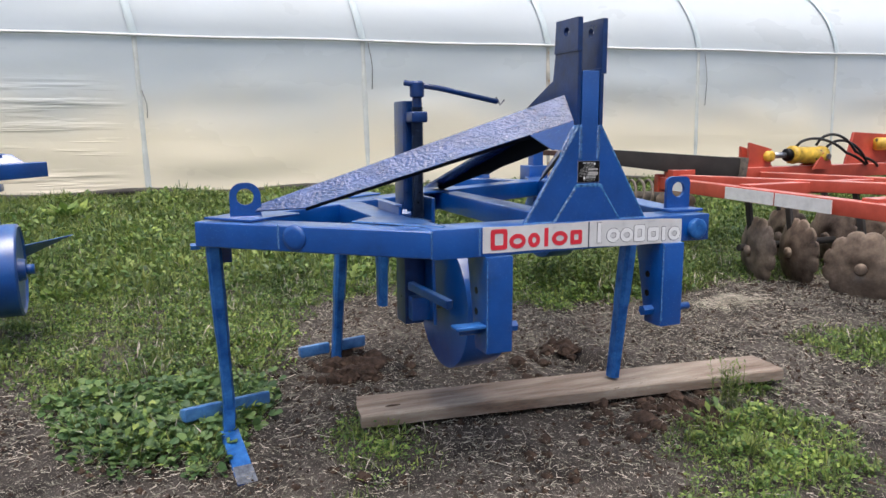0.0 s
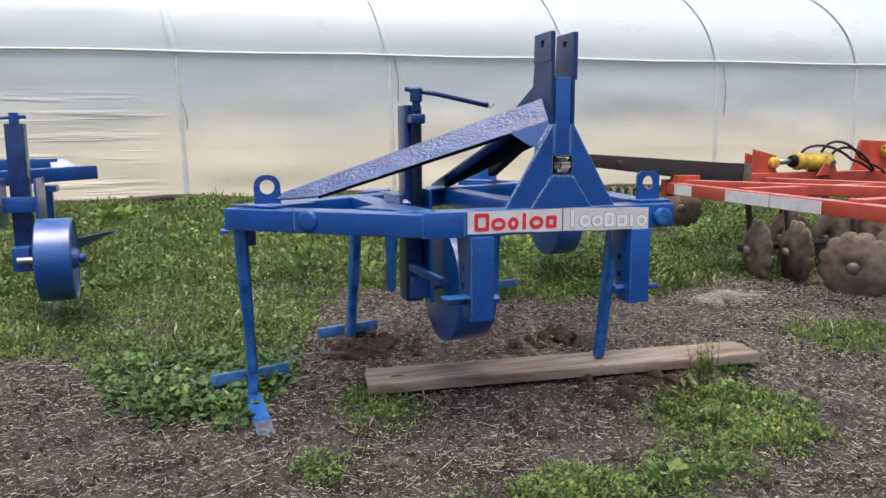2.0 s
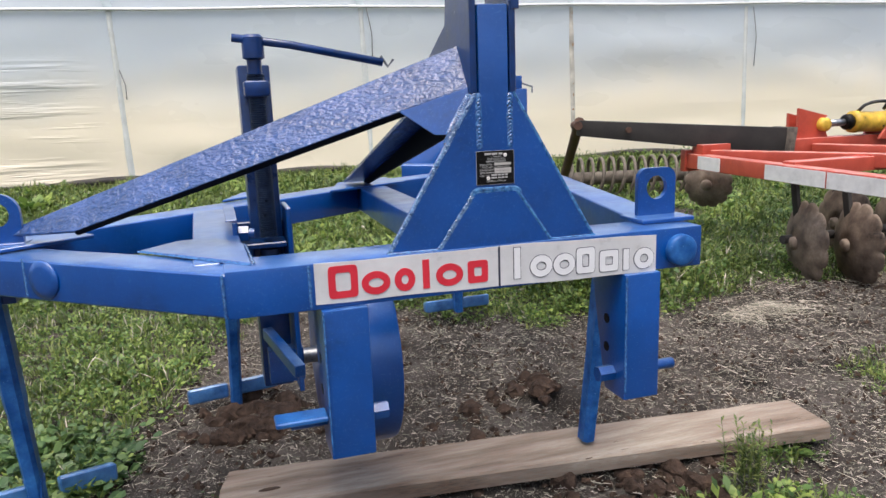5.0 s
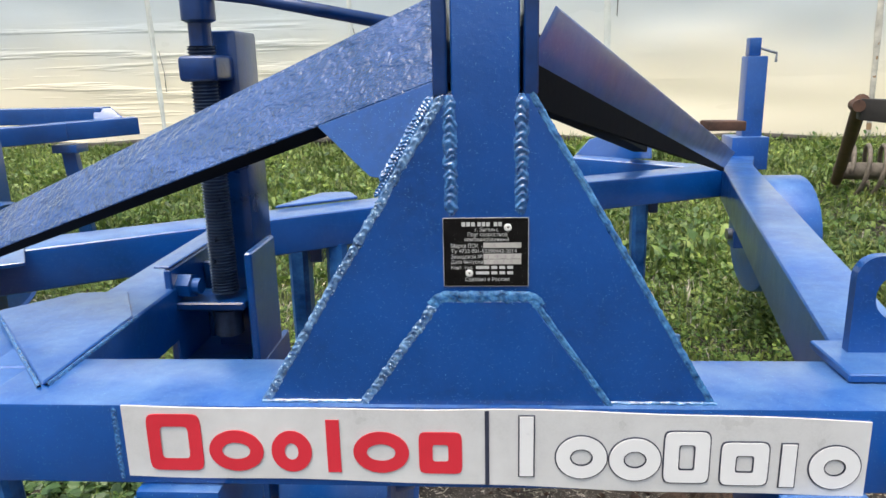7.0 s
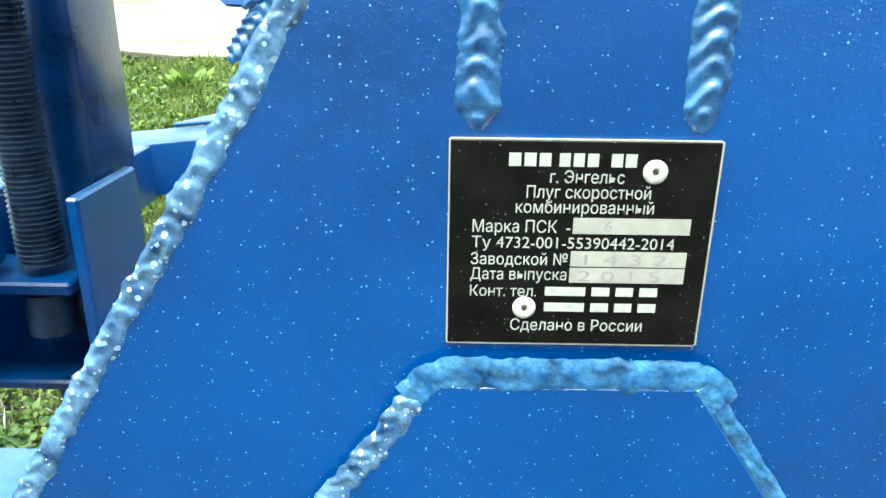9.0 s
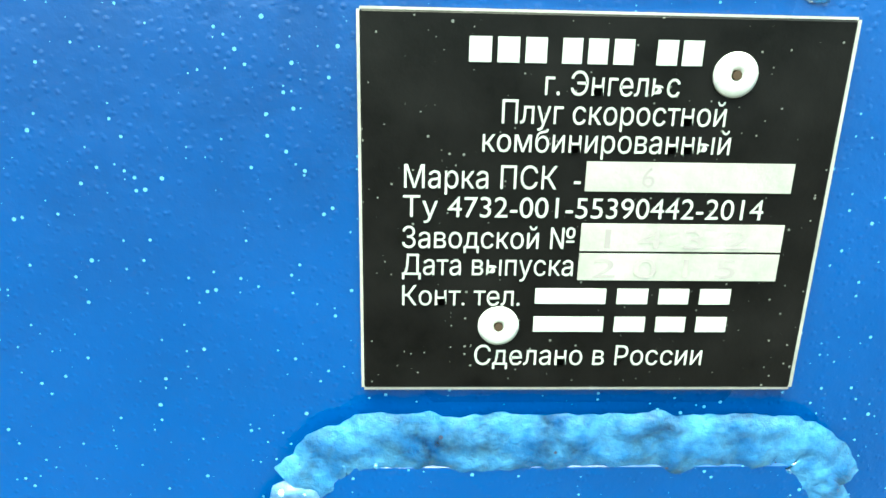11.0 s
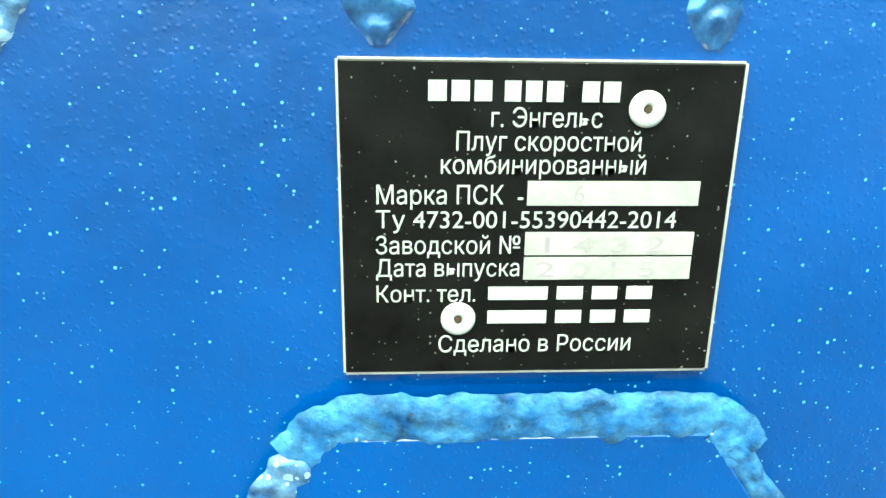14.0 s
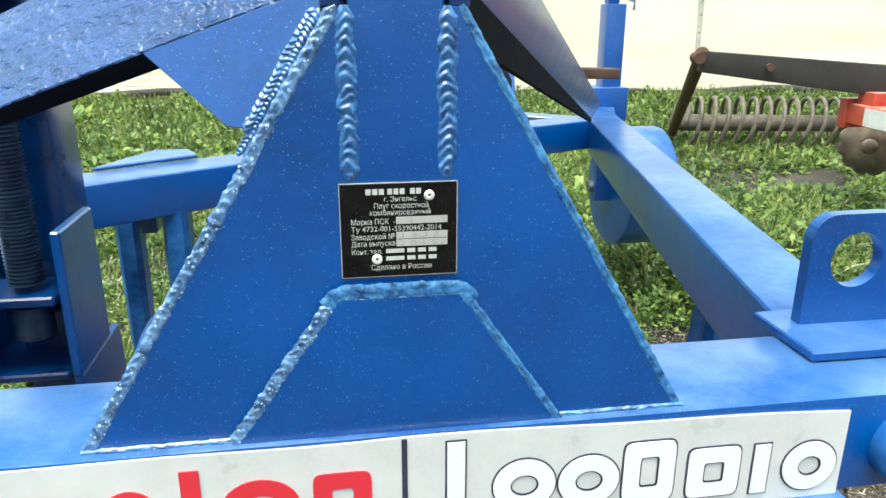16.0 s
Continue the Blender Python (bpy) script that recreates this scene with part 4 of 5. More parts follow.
def build_lug(x, y, z, turn, name, soft=0.03):
    m = Matrix.Translation((x, y, z)) @ Matrix.Rotation(turn, 4, "Z")
    place = lambda u, v, w: m @ Vector((u, w, v))
    arc = lambda cx, a0: [(cx + soft * math.cos(radians(a0 + 15 * i)), 0.132 - soft + soft * math.sin(radians(a0 + 15 * i))) for i in range(7)]
    out = [(-0.06, 0), (0.06, 0)] + arc(0.06 - soft, 0) + arc(-0.06 + soft, 90)
    lug = pp(name, holed(out, (0.0, 0.077), 0.033, 0.016, place), label="steel lifting lug with a round hole")
    base = box(-0.09 if soft < 0.05 else -0.066, 0.075 if soft < 0.05 else 0.066, -0.07 if soft < 0.05 else -0.01, 0.045, -0.012, 0.0, 0.002, 1)
    base.transform(m)
    pp("lug_base", base, parent=lug)


def build_legs():
    for x0, x1, low, side in ((-0.437, -0.33, 0.575, -1), (0.345, 0.45, 0.595, 1)):
        leg = pp("hitch_leg", prism([(x0, 0.008, LOW), (x1, 0.008, LOW), (x1, 0.19, LOW), (x0, 0.19, LOW)],
                                    [(x0, 0.008, low), (x1, 0.008, low), (x1, 0.11, low), (x0, 0.11, low)], 0.006, 2), label="hollow steel hitch leg")
        pp("leg_seam", bead([(x0 + 0.002, 0.006, 0.935), (x0 + 0.002, 0.006, low + 0.02)], 0.006, 0.0022, (-0.7, -0.7, 0), 0.007, 60 + side), M_weld, parent=leg, smooth=True)
        e = x1 if side > 0 else x0
        pp("hitch_pin", rod((e - side * 0.02, 0.07, 0.655), (e + side * 0.085, 0.07, 0.655), 0.015, 16), label="steel linkage pin", parent=leg, smooth=True)
        f = x0 if side > 0 else x1
        pp("pin_nut", rod((f, 0.07, 0.655), (f - side * 0.045, 0.07, 0.655), 0.022, 6), parent=leg)
        # solid black plugs paint the dark of the leg's holes
        for h in (0.80, 0.72):
            pp("bolt_hole", rod((x0 - 0.001, 0.1, h), (x0 + 0.01, 0.1, h), 0.014, 14), M_black, parent=leg)
    pp("wheel_scraper", box(-0.56, -0.44, 0.0, 0.06, 0.677, 0.69, 0.003, 1), M_tine, "flat steel scraper plate")


def build_wheel(x0, x1, y, z, r, name="depth_wheel"):
    c = (x0 + x1) / 2
    h = (x1 - x0) / 2
    w = pp(name, spin([(-h, r * 0.93), (-h + 0.004, r * 0.99), (-h + 0.012, r), (h - 0.012, r), (h - 0.004, r * 0.99), (h, r * 0.93), (h - 0.012, r * 0.9), (h - 0.02, 0.07), (h + 0.015, 0.06), (h + 0.015, 0.0)],
                   (c, y, z), (1, 0, 0), 56), label="blue drum-shaped steel depth wheel", smooth=False)
    pp("hub", spin([(0, 0.035), (0.03, 0.032), (0.04, 0.02)], (x1 + 0.005, y, z), (1, 0, 0), 20), M_blue, parent=w, smooth=True)
    return w


def build_jack():
    def pp(name, bm, mat=None, label="", smooth=False, parent=None):
        bm.transform(shift)
        return plough_part(name, bm, mat, label, smooth, parent)

    shift = Matrix.Translation((-0.03, 0, 0))
    x, y = -0.475, 0.60
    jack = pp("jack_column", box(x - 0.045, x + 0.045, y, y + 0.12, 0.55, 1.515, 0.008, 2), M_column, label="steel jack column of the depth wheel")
    sx, sy = -0.475, 0.545
    prof = [(0, 0.026)]
    for i in range(76):
        prof += [(0.006 * i + 0.0015, 0.026), (0.006 * i + 0.003, 0.0222), (0.006 * i + 0.0045, 0.0222)]
    pp("jack_screw", spin(prof + [(0.456, 0.026)], (sx, sy, 1.03), (0, 0, 1), 16), M_screw, "threaded steel jack screw", False, jack)
    pp("jack_screw_tip", spin([(0, 0.028), (0.05, 0.028)], (sx, sy, 0.945), (0, 0, 1), 16), M_screw, parent=jack)
    pp("jack_collar", box(sx - 0.034, sx + 0.036, sy - 0.034, y + 0.03, 1.425, 1.47, 0.01, 3), M_column, parent=jack)
    pp("jack_nut", spin([(0, 0.02), (0.05, 0.02), (0.055, 0.03), (0.11, 0.03), (0.118, 0.022)], (sx, sy, 1.475), (0, 0, 1), 20), mat=M_column, label="turned steel crank boss", parent=jack, smooth=False)
    pp("crank_handle", tube([(sx - 0.055, sy - 0.004, 1.585), (sx + 0.1, sy, 1.565), (-0.115, 0.53, 1.512)], 0.0115, 10), M_column, "round steel crank handle", True, jack)
    pp("handle_pin", tube([(-0.12, 0.53, 1.53), (-0.1, 0.53, 1.5), (-0.085, 0.52, 1.52)], 0.004, 6), M_steel, parent=jack)
    brk = pp("jack_bracket", box(-0.575, -0.56, 0.5, 0.8, 0.885, 1.085, 0.003, 1), label="welded steel jack bracket")
    pp("bracket_plate", box(-0.424, -0.409, 0.515, 0.665, 0.885, 1.112, 0.003, 1), parent=brk)
    pp("wheel_fork", plate([(-0.424, 0.5, 0.56), (-0.424, 0.74, 0.56), (-0.424, 0.72, 0.884), (-0.424, 0.52, 0.884)], 0.014, (1, 0, 0)), label="steel fork plate of the wheel")
    pp("scraper_arm", beam((-0.5, 0.58, 0.73), (-0.44, 0.28, 0.705), 0.03, 0.035, 0.004), label="steel scraper arm")
    # shelf, back and floor take the navy as shade put into colour
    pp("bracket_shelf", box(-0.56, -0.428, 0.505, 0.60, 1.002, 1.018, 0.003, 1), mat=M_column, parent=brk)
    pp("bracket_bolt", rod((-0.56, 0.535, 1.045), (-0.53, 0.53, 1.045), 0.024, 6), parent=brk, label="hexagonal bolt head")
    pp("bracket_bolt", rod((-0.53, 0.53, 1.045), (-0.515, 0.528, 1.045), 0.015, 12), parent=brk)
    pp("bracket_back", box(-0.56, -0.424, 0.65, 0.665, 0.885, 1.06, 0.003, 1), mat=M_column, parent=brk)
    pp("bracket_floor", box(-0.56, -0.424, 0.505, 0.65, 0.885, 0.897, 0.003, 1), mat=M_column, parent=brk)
    pp("bracket_cap", plate([(-0.592, 0.5, 1.087), (-0.56, 0.5, 1.087), (-0.56, 0.84, 1.087), (-0.592, 0.84, 1.087)], 0.005, (0, 0, 1)), M_blue, parent=brk)
    pp("wheel_arm", box(-0.505, -0.4, 0.55, 0.69, 0.575, 0.68, 0.006), label="steel wheel arm")
    pp("wheel_axle", rod((-0.47, 0.62, 0.628), (-0.33, 0.62, 0.628), 0.025, 16), M_steel)
    build_wheel(-0.372, -0.172, 0.62, 0.628, 0.293)
    # second jack at the rear corner
    shift = Matrix.Translation((-0.025, 0.17, 0))
    pp("jack_column", box(1.12, 1.205, 2.27, 2.355, 0.62, 1.455, 0.008, 2), label="steel jack column of the depth wheel")
    pp("inner_tube", box(1.128, 1.178, 2.285, 2.335, 1.455, 1.53, 0.006, 2), label="narrower inner column tube")
    pp("jack_clamp", box(1.07, 1.225, 2.235, 2.385, 0.98, 1.12, 0.006), label="steel column clamp")
    pp("column_pin", tube([(1.135, 2.3, 1.45), (1.135, 2.3, 1.5), (1.24, 2.28, 1.465), (1.235, 2.27, 1.43)], 0.006, 6), M_steel)
    pp("wheel_axle", rod((1.1, 2.31, 0.68), (1.24, 2.31, 0.68), 0.025, 16), M_steel)
    build_wheel(1.17, 1.385, 2.48, 0.68, 0.262)
    pp("corner_arm", beam((0.98, 1.9, 0.99), (1.12, 2.28, 0.99), 0.12, 0.1))


def build_tine(top, foot, wing, tip, name="tine", wings=True, chisel=True, clamp=True):
    t, f = Vector(top), Vector(foot)
    mid = t.lerp(f, 0.55)
    own = bmesh.new()
    sec = []
    for p, w, h in ((t, 0.031, 0.045), (t.lerp(f, 0.3), 0.031, 0.045), (t.lerp(f, 0.52), 0.029, 0.043), (t.lerp(f, 0.56), 0.026, 0.04), (f, 0.024, 0.036)):
        sec.append([own.verts.new(p + Vector((sx * w, sy * h, 0))) for sx, sy in ((-1, -0.6), (-0.6, -1), (0.6, -1), (1, -0.6), (1, 0.6), (0.6, 1), (-0.6, 1), (-1, 0.6))])
    for a, b in zip(sec, sec[1:]):
        for i in range(8):
            own.faces.new((a[i], a[(i + 1) % 8], b[(i + 1) % 8], b[i]))
    own.faces.new(sec[0])
    own.faces.new(sec[-1][::-1])
    tine = pp(name, own, M_tine, label="blue steel tine shank")
    if clamp:
        pp("tine_clamp", box(t.x - 0.055, t.x + 0.055, t.y - 0.06, t.y + 0.06, t.z - 0.02, t.z + 0.03, 0.004), parent=tine)
        pp("clamp_bolt", rod(t + Vector((-0.09, 0, -0.035)), t + Vector((-0.05, 0, -0.035)), 0.016, 6), M_tine, parent=tine)
        pp("clamp_plate", box(t.x + 0.035, t.x + 0.075, t.y - 0.02, t.y + 0.09, t.z - 0.11, t.z - 0.018, 0.005), M_column, parent=tine)
    if wings:
        a, b = Vector(wing[0]), Vector(wing[1])
        d = (b - a).normalized()
        w = Vector((-d.y, d.x, 0)) * 0.03
        up = Vector((0, 0, 0.055))
        for p, q in ((a, a.lerp(b, 0.44)), (a.lerp(b, 0.56), b)):
            pp("tine_wing", prism([p - w, p + w, p + w + up, p - w + up * 1.3], [q - w, q + w, q + w + up, q - w + up * 1.3], 0.016, 3), M_wing, "steel side wing of the tine", parent=tine)
    if chisel:
        a, b = f + Vector((-0.012, -0.035, -0.05)), Vector(tip)
        pp("tine_toe", prism([f + Vector((sx * 0.022, sy, 0.12)) for sx, sy in ((-1, -0.03), (1, -0.03), (1, 0.03), (-1, 0.03))],
                             [a + Vector((sx * 0.026, sy, -0.01)) for sx, sy in ((-1, -0.02), (1, -0.02), (1, 0.05), (-1, 0.05))], 0.004), M_tine, parent=tine)
        d = (b - a).normalized()
        s = d.cross(Vector((0, 0, 1))).normalized() * 0.04
        n = s.cross(d).normalized() * 0.012
        pp("chisel", prism([a - s - n, a + s - n, a + s + n, a - s + n], [b - s - n * 0.4, b + s - n * 0.4, b + s + n * 0.4, b - s + n * 0.4], 0.003), M_tine, "steel chisel point", parent=tine)
        e = a.lerp(b, 0.72)
        pp("chisel_wear", prism([e - s * 0.96 + n * 1.02, e + s * 0.96 + n * 1.02, e + s * 0.96 + n * 1.15, e - s * 0.96 + n * 1.15], [b - s * 0.98 + n * 0.42, b + s * 0.98 + n * 0.42, b + s * 0.98 + n * 0.6, b - s * 0.98 + n * 0.6]), M_steel, "worn bare steel tip", parent=tine)


build_frame()
build_mast()
build_struts()
build_lug(0.538, 0.165, TOP + 0.013, 0.0, "lifting_lug")
build_lug(-1.205, 0.61, TOP + 0.013, -0.1, "lifting_lug", 0.052)
build_legs()
build_jack()
build_tine((-1.32, 0.86, 0.95), (-1.285, 0.90, 0.12), ((-1.49, 0.98, 0.10), (-1.085, 1.14, 0.075)), (-1.265, 0.47, 0.005))
build_tine((-0.605, 1.46, 0.95), (-0.64, 1.58, 0.06), ((-0.84, 1.61, 0.13), (-0.45, 1.655, 0.145)), None, chisel=False)
build_tine((-0.44, 1.28, 0.95), (-0.445, 1.29, 0.47), None, None, "parking_stand", wings=False, chisel=False, clamp=False)
build_tine((0.73, 0.74, 0.95), (0.61, 0.69, 0.125), None, None, wings=False, chisel=False)
build_tine((0.62, 2.2, 0.95), (0.64, 2.25, 0.2), ((0.45, 2.3, 0.2), (0.85, 2.32, 0.2)), None, chisel=False)


# ---- sticker and name plate ----
def ring_shape(bm, cx, cz, w, h, stroke, y, square=0.0, n=32, thick=0.0012):
    """A flat ring in the wall plane; square 0 is round, 1 is nearly rectangular."""
    def loop(a, b):
        out = []
        for i in range(n):
            g = 2 * math.pi * (i + 0.5) / n
            e = 2.0 / (2.0 + 10 * square)
            c, s = math.cos(g), math.sin(g)
            out.append((cx + a * math.copysign(abs(c) ** e, c), cz + b * math.copysign(abs(s) ** e, s)))
        return out
    o, i = loop(w / 2, h / 2), loop(w / 2 - stroke, h / 2 - stroke)
    f = [bm.verts.new((x, y, z)) for x, z in o]
    g = [bm.verts.new((x, y, z)) for x, z in i]
    k = [bm.verts.new((x, y + thick, z)) for x, z in o]
    for j in range(n):
        m = (j + 1) % n
        bm.faces.new((f[j], f[m], g[m], g[j]))
        bm.faces.new((f[j], k[j], k[m], f[m]))


def bar_shape(bm, x0, x1, z0, z1, y, thick=0.0012):
    box(x0, x1, y, y + thick, z0, z1, 0, 1, bm)


def sag(x):
    """The sticker hangs a little loose of the beam."""
    return 0.002 * math.sin(x * 9.0) + 0.0015 * math.sin(x * 23.0)


def build_sticker():
    bm = bmesh.new()
    n = 60
    rows = []
    for k in range(n + 1):
        x = -0.447 + 0.889 * k / n
        zt, zb = 1.0475 - 0.011 * max(0.0, k / n - 0.5) * 2 + sag(x) * 0.6, 0.9545 - 0.015 * k / n + sag(x + 0.3) * 0.6
        rows.append([bm.verts.new(p) for p in ((x, 0.0215, zt), (x, 0.0215, zb), (x, 0.0243, zb), (x, 0.0243, zt))])
    for a, b in zip(rows, rows[1:]):
        for i in range(4):
            bm.faces.new((a[i], a[(i + 1) % 4], b[(i + 1) % 4], b[i]))
    bm.faces.new(rows[0])
    bm.faces.new(rows[-1][::-1])
    st = pp("sticker", bm, M_sticker, "pale reflective sticker with red and white lettering shapes")
    bm = bmesh.new()
    bar_shape(bm, -0.0025, 0.0025, 0.948, 1.046, 0.0203)
    pp("sticker_joint", bm, M_navy, parent=st)
    y = 0.0199
    base = 0.963
    # red shapes: x, width, height, kind
    red = [(-0.383, 0.068, 0.076, "frame"), (-0.307, 0.068, 0.055, "ring"), (-0.238, 0.050, 0.055, "ring"), (-0.186, 0.038, 0.070, "post"), (-0.128, 0.068, 0.055, "ring"), (-0.056, 0.052, 0.055, "frame")]
    white = [(0.047, 0.075, 0.078, "post"), (0.112, 0.060, 0.055, "ring"), (0.175, 0.060, 0.055, "ring"), (0.235, 0.052, 0.066, "frame"), (0.302, 0.054, 0.055, "frame"), (0.352, 0.018, 0.055, "post"), (0.405, 0.058, 0.055, "ring")]

    def glyph(bm, x, w, h, kind, yy, grow=0.0):
        """Plain bars and rings of the lettering's size."""
        s = 0.0165 + 2 * grow
        w, h, z0 = w + 2 * grow, h + 2 * grow, base - grow - 0.014 * max(0.0, x) / 0.44
        if kind == "ring":
            ring_shape(bm, x, z0 + h / 2, w, h, s, yy)
        elif kind == "frame":
            ring_shape(bm, x, z0 + h / 2, w, h, s, yy, 0.6)
        else:
            bar_shape(bm, x - s / 2, x + s / 2, z0, z0 + h, yy)

    for x, w, h, kind in red:
        bm = bmesh.new()
        glyph(bm, x, w, h, kind, y)
        pp("red_shape", bm, M_red_vinyl, parent=st)
    for x, w, h, kind in white:
        bm = bmesh.new()
        glyph(bm, x, w, h, kind, y + 0.0004, 0.0016)
        pp("dark_outline", bm, M_navy, parent=st)
        bm = bmesh.new()
        glyph(bm, x, w, h, kind, y - 0.0006)
        pp("white_shape", bm, M_white, parent=st)


PX0, PX1, PZ0, PZ1, PY = -0.0475, 0.048, 1.1969, 1.276, 0.0335


def plate_at(u, v):
    """Plate corner fractions, u to the right and v down, to world x and z."""
    return PX0 + (PX1 - PX0) * u, PZ1 - (PZ1 - PZ0) * v


def lettering(text, u, v, size, parent, width=None, align="LEFT"):
    cu = bpy.data.curves.new("t", "FONT")
    cu.body, cu.size, cu.align_x = text, 1.0, align
    tmp = new("t", cu)
    me, most = None, -1.0
    for fineness in (5, 4, 3, 2):
        cu.resolution_u = fineness
        bpy.context.view_layer.update()
        shape = bpy.data.meshes.new_from_object(tmp.evaluated_get(bpy.context.evaluated_depsgraph_get()))
        filled = sum(p.area for p in shape.polygons)
        if filled > most + 0.004:
            me, most = shape, filled
    bpy.data.objects.remove(tmp)
    me.materials.clear()
    me.materials.append(M_text)
    xs = [p.co.x for p in me.vertices]
    k = size if not width or not xs else width * (PX1 - PX0) / max(1e-6, max(xs) - min(xs))
    x, z = plate_at(u, v)
    me.transform(ORIGIN @ Matrix.Translation((x, PY - 0.0003, z)) @ Matrix.Rotation(math.pi / 2, 4, "X") @ Matrix.Diagonal((k, size, 1, 1)))
    bm = bmesh.new()
    bm.from_mesh(me)
    seen, step = set(), 0
    for v in bm.verts:
        if v in seen:
            continue
        stack = [v]
        seen.add(v)
        while stack:
            u = stack.pop()
            u.co.y -= 0.00004 * (step % 3)
            for e in u.link_edges:
                o = e.other_vert(u)
                if o not in seen:
                    seen.add(o)
                    stack.append(o)
        step += 1
    bm.to_mesh(me)
    bm.free()
    ob = new("lettering", me)
    ob.parent = parent
    return ob


def build_name_plate():
    np_ = pp("name_plate", box(PX0, PX1, PY, 0.0353, PZ0, PZ1, 0.0004, 1), M_black, "black plastic name plate with white print")
    rim = bmesh.new()
    for a in ((PX0 - 0.0006, PX0, PZ0, PZ1), (PX1, PX1 + 0.0007, PZ0, PZ1), (PX0, PX1, PZ0 - 0.0006, PZ0), (PX0, PX1, PZ1, PZ1 + 0.0005)):
        box(a[0], a[1], PY + 0.0004, 0.0354, a[2], a[3], 0, 1, rim)
    pp("plate_edge", rim, M_alu, parent=np_)

    def bar(u0, u1, v0, v1, mat=M_text, name="print_bar", rise=0.0002):
        (x0, z1), (x1, z0) = plate_at(u0, v0), plate_at(u1, v1)
        bm = bmesh.new()
        box(x0, x1, PY - rise, PY + 0.0002, z0, z1, 0, 1, bm)
        pp(name, bm, mat, parent=np_)

    # company line: plain bars of its letters' size
    for u0, u1 in ((0.217, 0.262), (0.274, 0.318), (0.33, 0.373), (0.404, 0.444), (0.456, 0.496), (0.508, 0.549), (0.596, 0.638), (0.648, 0.69)):
        bar(u0, u1, 0.056, 0.116)
    lettering("г. Энгельс", 0.369, 0.191, 0.0064, np_, 0.277)
    lettering("Плуг скоростной", 0.283, 0.262, 0.0064, np_, 0.466)
    lettering("комбинированный", 0.246, 0.333, 0.0064, np_, 0.521)
    lettering("Марка ПСК  -", 0.084, 0.428, 0.0066, np_, 0.373)
    lettering("Ту 4732-001-55390442-2014", 0.084, 0.504, 0.0062, np_, 0.779)
    lettering("Заводской №", 0.082, 0.588, 0.0064, np_, 0.374)
    lettering("Дата выпуска", 0.083, 0.663, 0.0064, np_, 0.375)
    lettering("Конт. тел.", 0.081, 0.749, 0.0062, np_, 0.261)
    for v in (0.7, 0.782):
        for u0, u1 in ((0.381, 0.54), (0.565, 0.635), (0.66, 0.728), (0.753, 0.823)):
            bar(u0, u1, v, v + 0.044)
    lettering("Сделано в России", 0.247, 0.926, 0.0066, np_, 0.527)
    for v0, v1 in ((0.355, 0.432), (0.518, 0.593), (0.6, 0.675)):
        bar(0.472, 0.919, v0, v1, M_alu, "blank_field", 0.0003)
    for u, v in ((0.761, 0.135), (0.302, 0.808)):
        x, z = plate_at(u, v)
        rv = pp("rivet", spin([(0, 0.0044), (0.0006, 0.0044), (0.0011, 0.0037), (0.0013, 0.0022), (0.0012, 0.0012), (0.0, 0.0009)], (x, PY, z), (0, -1, 0), 28), M_rivet, "pale pop rivet", True, np_)
        pp("rivet_bore", rod((x, PY - 0.00135, z), (x, PY, z), 0.0009, 12), M_knot, parent=rv)
    for text, u, v in (("6", 0.59, 0.42), ("1 4 3 2", 0.5, 0.585), ("2 0 1 5", 0.5, 0.667)):
        ob = lettering(text, u, v, 0.006, np_, None if len(text) < 2 else 0.32)
        ob.data.transform(Matrix.Translation((0, -0.0001, 0)))
        ob.data.materials[0] = M_faint


build_sticker()
build_name_plate()


# ---- plank and clods ----
def build_plank():
    pl = thing("plank", (0.4, 0.8, 0.05), "weathered brown wooden plank lying on the soil", "plank")
    a, b = Vector((-0.72, 0.83, 0.085)), Vector((1.58, 0.60, 0.075))
    d = (b - a).normalized()
    s = Vector((-d.y, d.x, 0)) * 0.125
    bm = bmesh.new()
    rings = []
    n = 40
    for i in range(n + 1):
        c = a.lerp(b, i / n)
        j = Vector((0, 0.004 * noise.noise(Vector((i * 0.4, 0, 0))), 0.004 * noise.noise(Vector((i * 0.5, 4, 0)))))
        cut = d * (0.02 if i == 0 else 0)
        rings.append([bm.verts.new(c + j + v) for v in (-s + Vector((0, 0, -0.03)), s + Vector((0, 0, -0.03)) + cut, s + Vector((0, 0, 0.028)) + cut, s * 0.0 + Vector((0, 0, 0.03)), -s * 0.93 + Vector((0, 0, 0.028)), -s + Vector((0, 0, 0.02)))])
    for p, q in zip(rings, rings[1:]):
        for k in range(6):
            bm.faces.new((p[k], p[(k + 1) % 6], q[(k + 1) % 6], q[k]))
    bm.faces.new(rings[0][::-1])
    bm.faces.new(rings[-1])
    bm.transform(Matrix.Translation(-pl.location))
    part("board", bm, M_wood, pl)
    k = a.lerp(b, 0.07) + Vector((0, -0.04, 0.0295))
    bm = spin([(0, 0.012), (0.002, 0.01)], (0, 0, 0), (0, 0, 1), 16)
    bm.transform(Matrix.Translation(k - pl.location) @ Matrix.Diagonal((3.2, 0.9, 1, 1)))
    part("knot_hole", bm, M_knot, pl)


build_plank()


